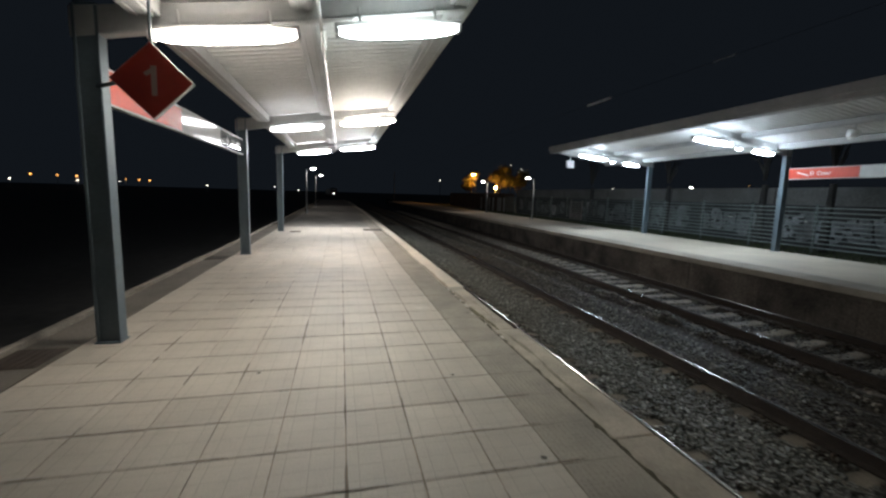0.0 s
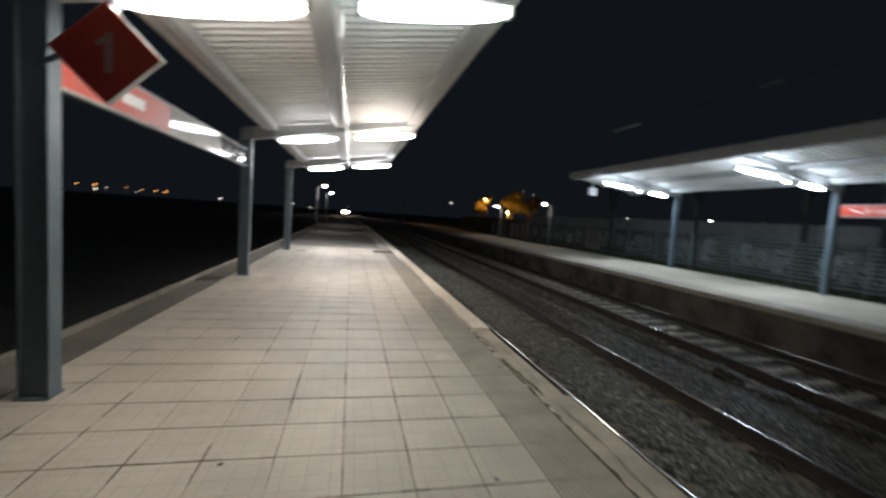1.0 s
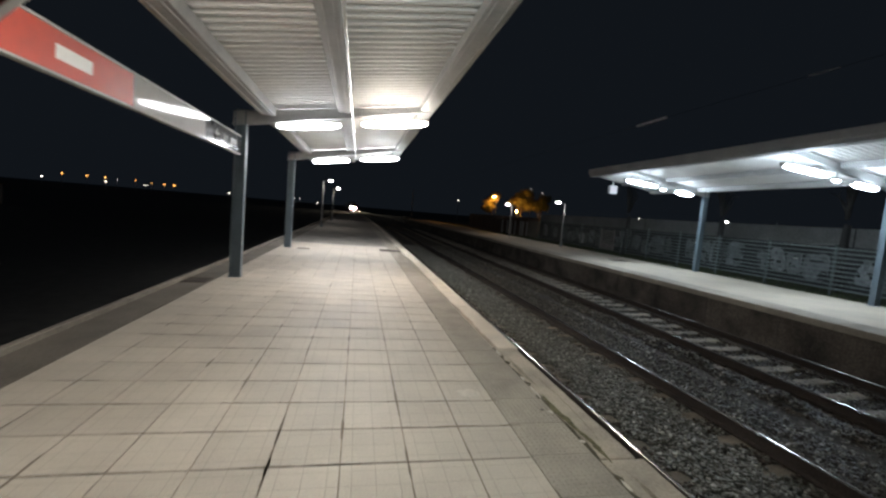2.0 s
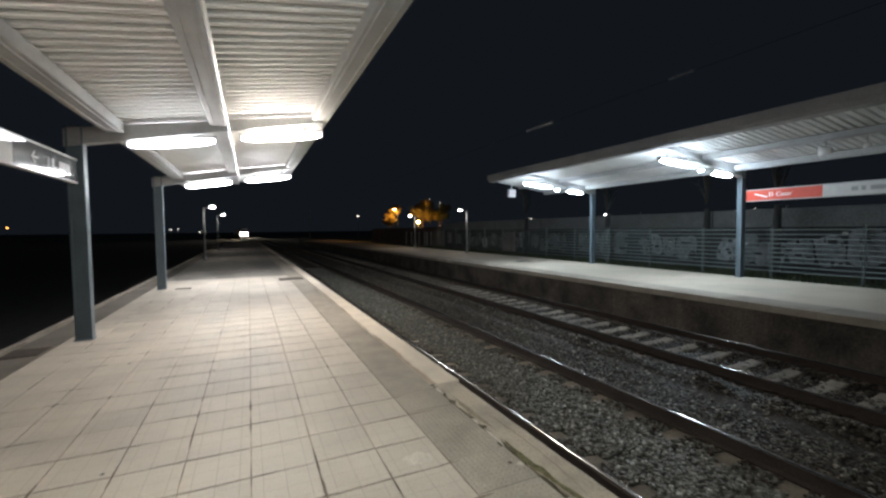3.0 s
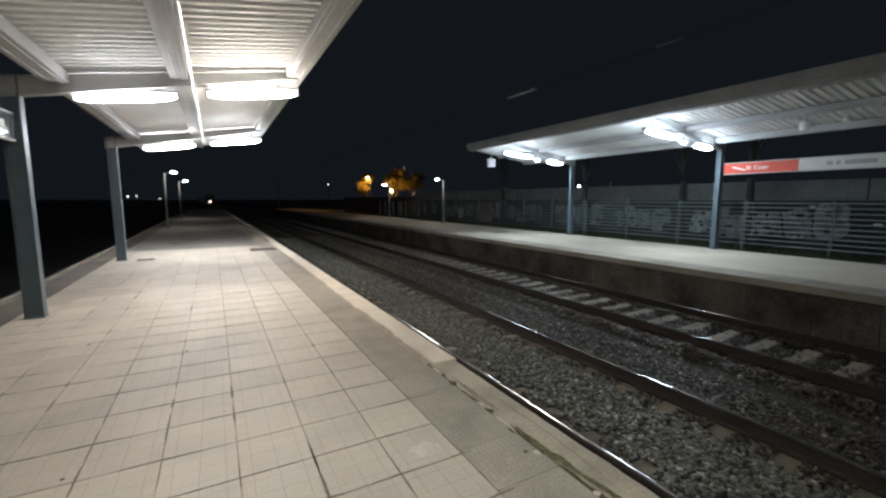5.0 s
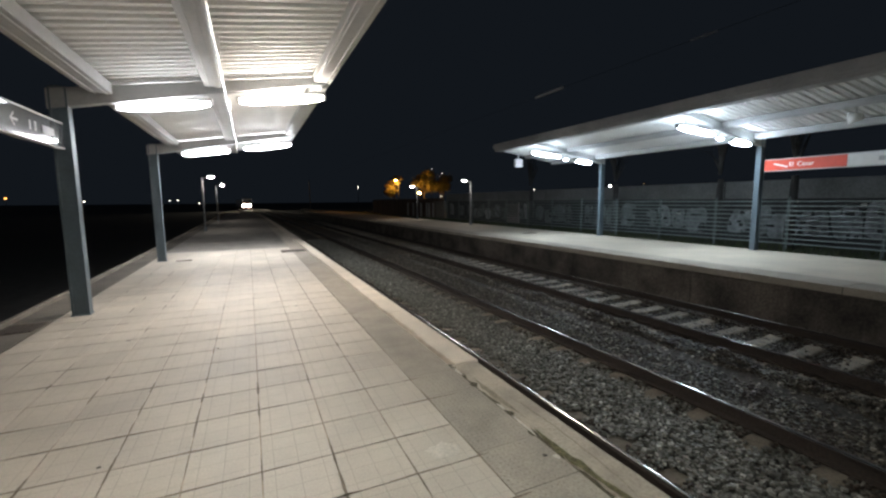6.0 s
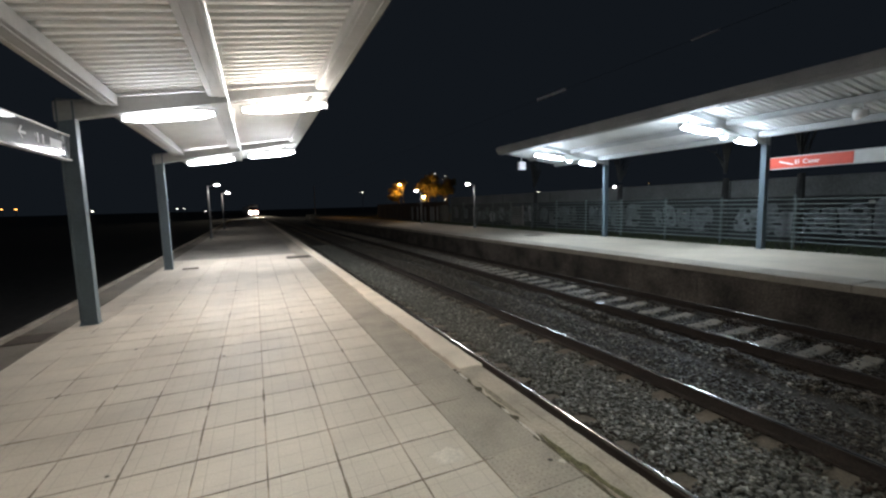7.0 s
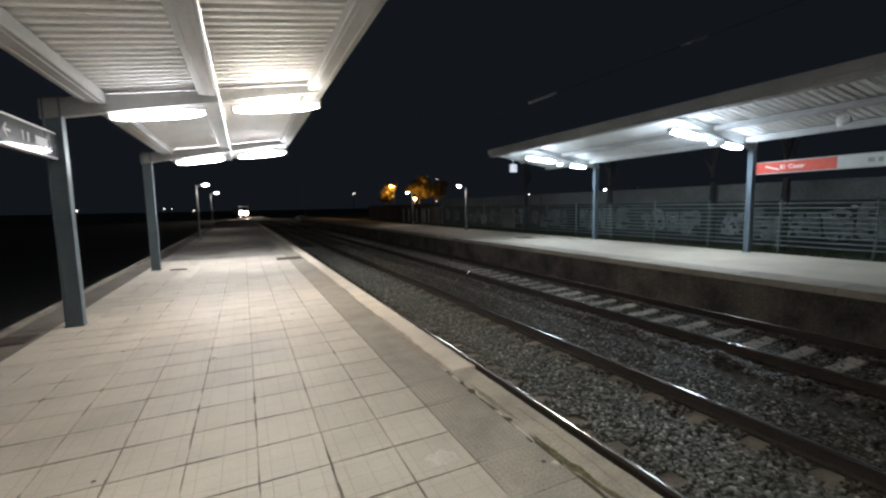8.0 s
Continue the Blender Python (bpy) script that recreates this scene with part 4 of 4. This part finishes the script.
def stones(name, label, x0, x1, y0, y1, count, z, size, bare=False, heap=0.0, stone=None, lumpy=0.0):
    """Loose broken stones, thrown over a strip of the bed; heap: a ridge along it, lumpy: how uneven its crest is."""
    u = rs.rand(count)
    y = y0 + (y1 - y0) * u ** 1.5
    x = rs.uniform(x0, x1, count)
    if bare:
        k = (y - 5.77) / 0.57
        on = (np.abs(k - np.round(k)) * 0.57 < 0.10) & ((x < x0 + 0.29 + 0.1 * rs.rand(count)) | (x > x1 - 0.20 - 0.12 * rs.rand(count)))
        x, y, u = x[~on], y[~on], u[~on]
        count = len(x)
    sz = size * rs.uniform(0.55, 1.25, count) * (1 + 0.35 * u)
    sc = sz[:, None] * rs.uniform(0.6, 1.2, (count, 3))
    ang = rs.uniform(0, 6.28, count)
    v = iv[None] * (1 + rs.uniform(-0.36, 0.3, (count, len(iv), 3))) * sc[:, None, :]
    c, s2 = np.cos(ang)[:, None], np.sin(ang)[:, None]
    vx, vy, vz = v[..., 0] * c - v[..., 1] * s2, v[..., 0] * s2 + v[..., 1] * c, v[..., 2] * 0.8
    off = np.where(y > 0, -1.87e-4 * y * y, 0)
    out = np.stack([vx + (x + off)[:, None], vy + y[:, None], vz + (z + (heap + lumpy * (np.sin(y * 5.3 + 3 * x) * np.sin(y * 2.1 + 1.0) + 0.6 * np.sin(y * 11.7 - 7 * x) * np.sin(y * 7.1 + 9 * x))) * np.exp(-((x - (x0 + x1) / 2 - (0.1 if lumpy else 0.25)) / (0.2 if lumpy else 0.5)) ** 2) + rs.uniform(-0.012, 0.02, count))[:, None]], -1).reshape(-1, 3)
    f = (ifc[None] + (np.arange(count) * len(iv))[:, None, None]).reshape(-1, 4)
    me = bpy.data.meshes.new(name)
    me.from_pydata(out.tolist(), [], f.tolist())
    return tagged(part(name, me, stone or M_STONE), label, "ballast", kind="stuff")


stones("ballast_stones", "broken grey ballast stones between the near rails", 2.74, 4.25, 0.3, 30, 40000, -0.885, 0.0215, True)
# between the tracks the weaker light is carried by the stones' colour
stones("ballast_stones", "grey ballast stones between the two tracks, dimmed for light falloff", 4.42, 5.6, 0.3, 30, 30000, -0.88, 0.0215, heap=0.03, stone=M_STONE_FALLOFF)
stones("ballast_stones", "ridge of ballast stones beside the far track, dimmed for light falloff", 5.3, 6.12, 0.3, 30, 30000, -0.885, 0.0225, heap=0.145, stone=M_STONE_FALLOFF, lumpy=0.055)
# shade on the ridge's far side is laid in as a strip of darker stones
stones("ballast_stones", "ballast stones at the foot of a far rail, darkened as the ridge's shade", 5.98, 6.40, 0.3, 30, 12000, -0.885, 0.0225, stone=M_STONE_RUST_SHADE)
stones("ballast_stones", "broken grey ballast stones below the platform edge", 1.7, 2.58, 0.3, 30, 13000, -0.89, 0.023)
stones("ballast_stones", "brown ballast stones between the far rails, dimmed for light falloff", 6.56, 8.05, 0.3, 30, 22000, -0.922, 0.023, stone=M_STONE_BROWN_DIMMED)
stones("ballast_stones", "dark ballast stones heaped over the sleeper ends", 7.87, 8.08, 0.3, 30, 7000, -0.862, 0.021, stone=M_STONE_RUST_SHADE)
stones("ballast_stones", "dark ballast stones below the far platform wall", 8.18, 8.78, 0.3, 30, 9000, -0.9, 0.023, stone=M_STONE_RUST_SHADE)
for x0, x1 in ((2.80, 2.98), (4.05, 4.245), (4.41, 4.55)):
    stones("rusty_stones", "rust stained ballast stones beside a rail", x0, x1, 0.3, 30, 2600, -0.875, 0.020, bare=x0 < 4.3, stone=M_STONE_RUST_SHADE)

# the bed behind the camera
for x0, x1, count, stone in ((1.7, 2.54, 3600, M_STONE), (2.74, 4.25, 7200, M_STONE), (4.42, 5.3, 4200, M_STONE_FALLOFF), (5.3, 6.4, 5000, M_STONE_FALLOFF), (6.56, 8.05, 6000, M_STONE_BROWN_DIMMED), (8.2, 8.78, 2400, M_STONE_RUST_SHADE)):
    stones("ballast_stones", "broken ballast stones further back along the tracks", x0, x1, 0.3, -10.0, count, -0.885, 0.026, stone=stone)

# ---- train far down the line ----
train = thing("train", (0, 0, 0), "dark approaching train with bright headlights", "train")
b = box(-1.45, 1.45, 0.0, 60.0, 0.35, 3.6, 0.22)
part("car_body", b, M_TRAINWHITE_NIGHT, train)
part("nose", box(-1.40, 1.40, -0.35, 0.05, 0.45, 2.0, 0.16), M_TRAINRED_NIGHT, train, "red front panel")
part("windscreen", box(-1.2, 1.2, -0.06, 0.02, 2.05, 3.1, 0.05), M_GLASS, train, "dark cab windscreen")
part("coupler", rod((0, -0.75, 0.6), (0, -0.2, 0.6), 0.12), M_DARK, train)
part("roof_pod", box(-0.8, 0.8, 4, 12, 3.55, 3.85, 0.1), M_DARK, train)
for yy in (3.0, 17.0, 24.0, 38.0):
    bo = part("bogie", box(-1.1, 1.1, yy - 1.5, yy + 1.5, 0.25, 0.6, 0.06), M_DARK, train)
    for dy in (-1.1, 1.1):
        for sx in (-0.84, 0.84):
            part("wheel", rod((sx - 0.06, yy + dy, 0.43), (sx + 0.06, yy + dy, 0.43), 0.43, sides=18), M_RUST, bo)
HEADS = []
# small steady glow added for the headlights in their dimmed state
part("dimmed_headlight", rod((0.0, -0.44, 1.32), (0.0, -0.36, 1.32), 0.17, sides=14), glow("dimmed train lamp", (1.0, 0.95, 0.85), 9.0), train, "small dim white lamp")
for sx in (-0.85, 0.85):
    # solid ring, so that a lens turned inward shows no glow
    part("lamp_ring", rod((sx, -0.42, 1.25), (sx, -0.34, 1.25), 0.37, sides=16), M_DARK, train)
    h = bmesh.new()
    bmesh.ops.create_cone(h, cap_ends=True, segments=16, radius1=0.34, radius2=0.34, depth=0.02, matrix=Matrix.Translation((0, -0.10, 0)) @ Matrix.Rotation(math.pi / 2, 4, "X"))
    hd = part("headlight", h, G_HEAD, train, "bright headlight lens")
    part("reflector", rod((0, -0.085, 0), (0, 0.1, 0), 0.345, 0.15, sides=16), M_DARK, hd)
    HEADS.append((hd, sx))

# ---- mossy dirt streaks along the worn coping ----
M_DEEPMOSS = mat("damp green-brown moss", (0.17, 0.15, 0.075), 0.95, scale=70, spread=0.45, large=9, stain=0.5, bump=0.5)
M_STREAK = mat("thin mossy dirt film", (0.32, 0.275, 0.205), 0.95, scale=70, spread=0.35, large=7, stain=0.35, bump=0.3)
for x0, ya, yb, wide, seed, film in ((1.405, 5.2, 6.0, 0.034, 1, M_STREAK), (1.46, 2.3, 4.1, 0.030, 2, M_STREAK), (1.385, 4.1, 5.08, 0.05, 4, M_DEEPMOSS), (1.50, 4.25, 5.6, 0.008, 7, M_STREAK)):
    n = int((yb - ya) / 0.03)
    vs, fs = [], []
    for k in range(n + 1):
        y = ya + (yb - ya) * k / n
        mid = x0 + 0.05 * noise.noise((y * 1.3, seed, 0)) + 0.012 * noise.noise((y * 7, seed, 1))
        w = wide * max(0.06, 0.55 + 0.9 * noise.noise((y * 2.6, seed, 5)) + 0.35 * noise.noise((y * 17, seed, 9))) * min(1, k / 6, (n - k) / 6)
        vs += [(mid - w, y, 0.0046), (mid + w * 0.8, y, 0.0046)]
        if k:
            fs.append((2 * k - 2, 2 * k - 1, 2 * k + 1, 2 * k))
    me = bpy.data.meshes.new("moss_streak")
    me.from_pydata(vs, [], fs)
    part("moss_streak", me, film, platform, "thin mossy dirt streak on the coping")

# ---- paving pieces, last ----
slab_bm = box(0, COPE - STRIP - 0.004, 0, 0.386, -0.03, 0.0, 0.004)
for i in range(11):
    for j in range(10):
        rod((0.028 + i * 0.036, 0.03 + j * 0.036, -0.001), (0.028 + i * 0.036, 0.03 + j * 0.036, 0.0032), 0.010, 0.006, 5, slab_bm)
SLAB = shape_of(slab_bm, "tactile_slab")
SLAB.materials.append(M_STRIP)
for i in range(-16, 60):
    y = 5.01 + 0.39 * i
    o = part("tactile_slab", SLAB, None, platform)
    o.location = (STRIP + 0.002 + bend(y), y, 0.001 + 0.0015 * noise.noise((y, 3, 0)))
part("tactile_strip", along("tactile_strip", [(STRIP, -0.03), (STRIP, 0.0), (COPE, 0.0), (COPE, -0.03)], 28.45, 75, 1.0), M_STRIP, platform, "grey tactile strip further along")
y = 6.27 - 2.11 * 6
for i in range(36):
    ln = 2.11 if y < 6 else 2.0
    worn = y < 6.2
    out = 1.618 if 4.0 < y < 6.2 else EDGE + (0.01 if worn else 0.0)
    x0 = COPE + (0.022 if worn else 0.05 + 0.03 * noise.noise((i, 0.5, 2)))
    b = box(x0, out, y + 0.005, y + ln - 0.005, -0.17, 0.0, 0.014)
    bmesh.ops.subdivide_edges(b, edges=[e for e in b.edges if e.calc_length() > 0.8], cuts=36)
    for v in b.verts:
        n_ = noise.noise((v.co.x * 4, v.co.y * 5, v.co.z * 4 + i)) + 0.6 * noise.noise((v.co.x * 4, v.co.y * 15, 3.3))
        v.co.x += (0.022 if v.co.x < COPE + 0.2 else 0.006) * n_ + bend(v.co.y)
        v.co.z += 0.003 * noise.noise((v.co.x * 7, v.co.y * 3, 1.0))
    part("coping_block", b, M_COPING if worn else M_COPING_NEW, platform, "" if worn else "pale newer coping block")
    y += ln

COLS = 9
TILE = shape_of(box(-PITCH / 2 + 0.0038, PITCH / 2 - 0.0038, -PITCH_Y / 2 + 0.0042, PITCH_Y / 2 - 0.0042, -0.02, 0.0, 0.003), "tile")
TILE.materials.append(M_TILE)
rest_v, rest_f = [], []
for j in range(-44, 32):
    yc = TILE_Y + PITCH_Y * (j + 0.5)
    for i in range(COLS):
        xc = STRIP - PITCH * (i + 0.5) + bend(yc)
        zz = 0.0012 * noise.noise((i * 1.7, j * 1.3, 4.0))
        if -11 <= j < 22:
            o = part("tile", TILE, None, platform)
            o.location = (xc, yc, zz)
            o.rotation_euler = (0.004 * noise.noise((i * 2.1, j * 1.9, 1)), 0.004 * noise.noise((i * 1.3, j * 2.3, 7)), 0)
        else:
            k, h = len(rest_v), PITCH / 2 - 0.0045
            rest_v += [(xc + sx * h, yc + sy * h, zz) for sx, sy in ((-1, -1), (1, -1), (1, 1), (-1, 1))] + [(xc + sx * h, yc + sy * h, -0.02) for sx, sy in ((-1, -1), (1, -1), (1, 1), (-1, 1))]
            rest_f += [(k, k + 1, k + 2, k + 3), (k, k + 4, k + 5, k + 1), (k + 1, k + 5, k + 6, k + 2), (k + 2, k + 6, k + 7, k + 3), (k + 3, k + 7, k + 4, k)]
me = bpy.data.meshes.new("tiles_beyond")
me.from_pydata(rest_v, [], rest_f)
tagged(part("tiles_beyond", me, M_TILES, platform, "cream tiles further along the platform"), kind="stuff")


# ---- what moves ----
def motions():
    """The train comes up the line; its headlights dim twice, the lenses flipping back into their rings in place of
    switching off.
    """
    rows = []
    for t in (0.0, 1.0, 2.0, 3.0, 4.0, 5.0, 6.0, 7.0, 8.0):
        y = 196 - 6.0 * t
        rows.append((t, pose(3.49 + bend(y), y, RAIL_TOP, 0, 0, math.degrees(2 * 1.87e-4 * y))))
    walk(train, rows)
    for hd, sx in HEADS:
        up, mid, down = (pose(sx, -0.50, 1.25, a, 0, 0) for a in (0, 89, 178))
        walk(hd, [(0.0, down), (0.2, down), (0.3, mid), (0.4, up), (4.1, up), (4.15, mid), (4.2, down), (5.0, down), (5.1, mid), (5.2, up), (8.0, up)])


motions()
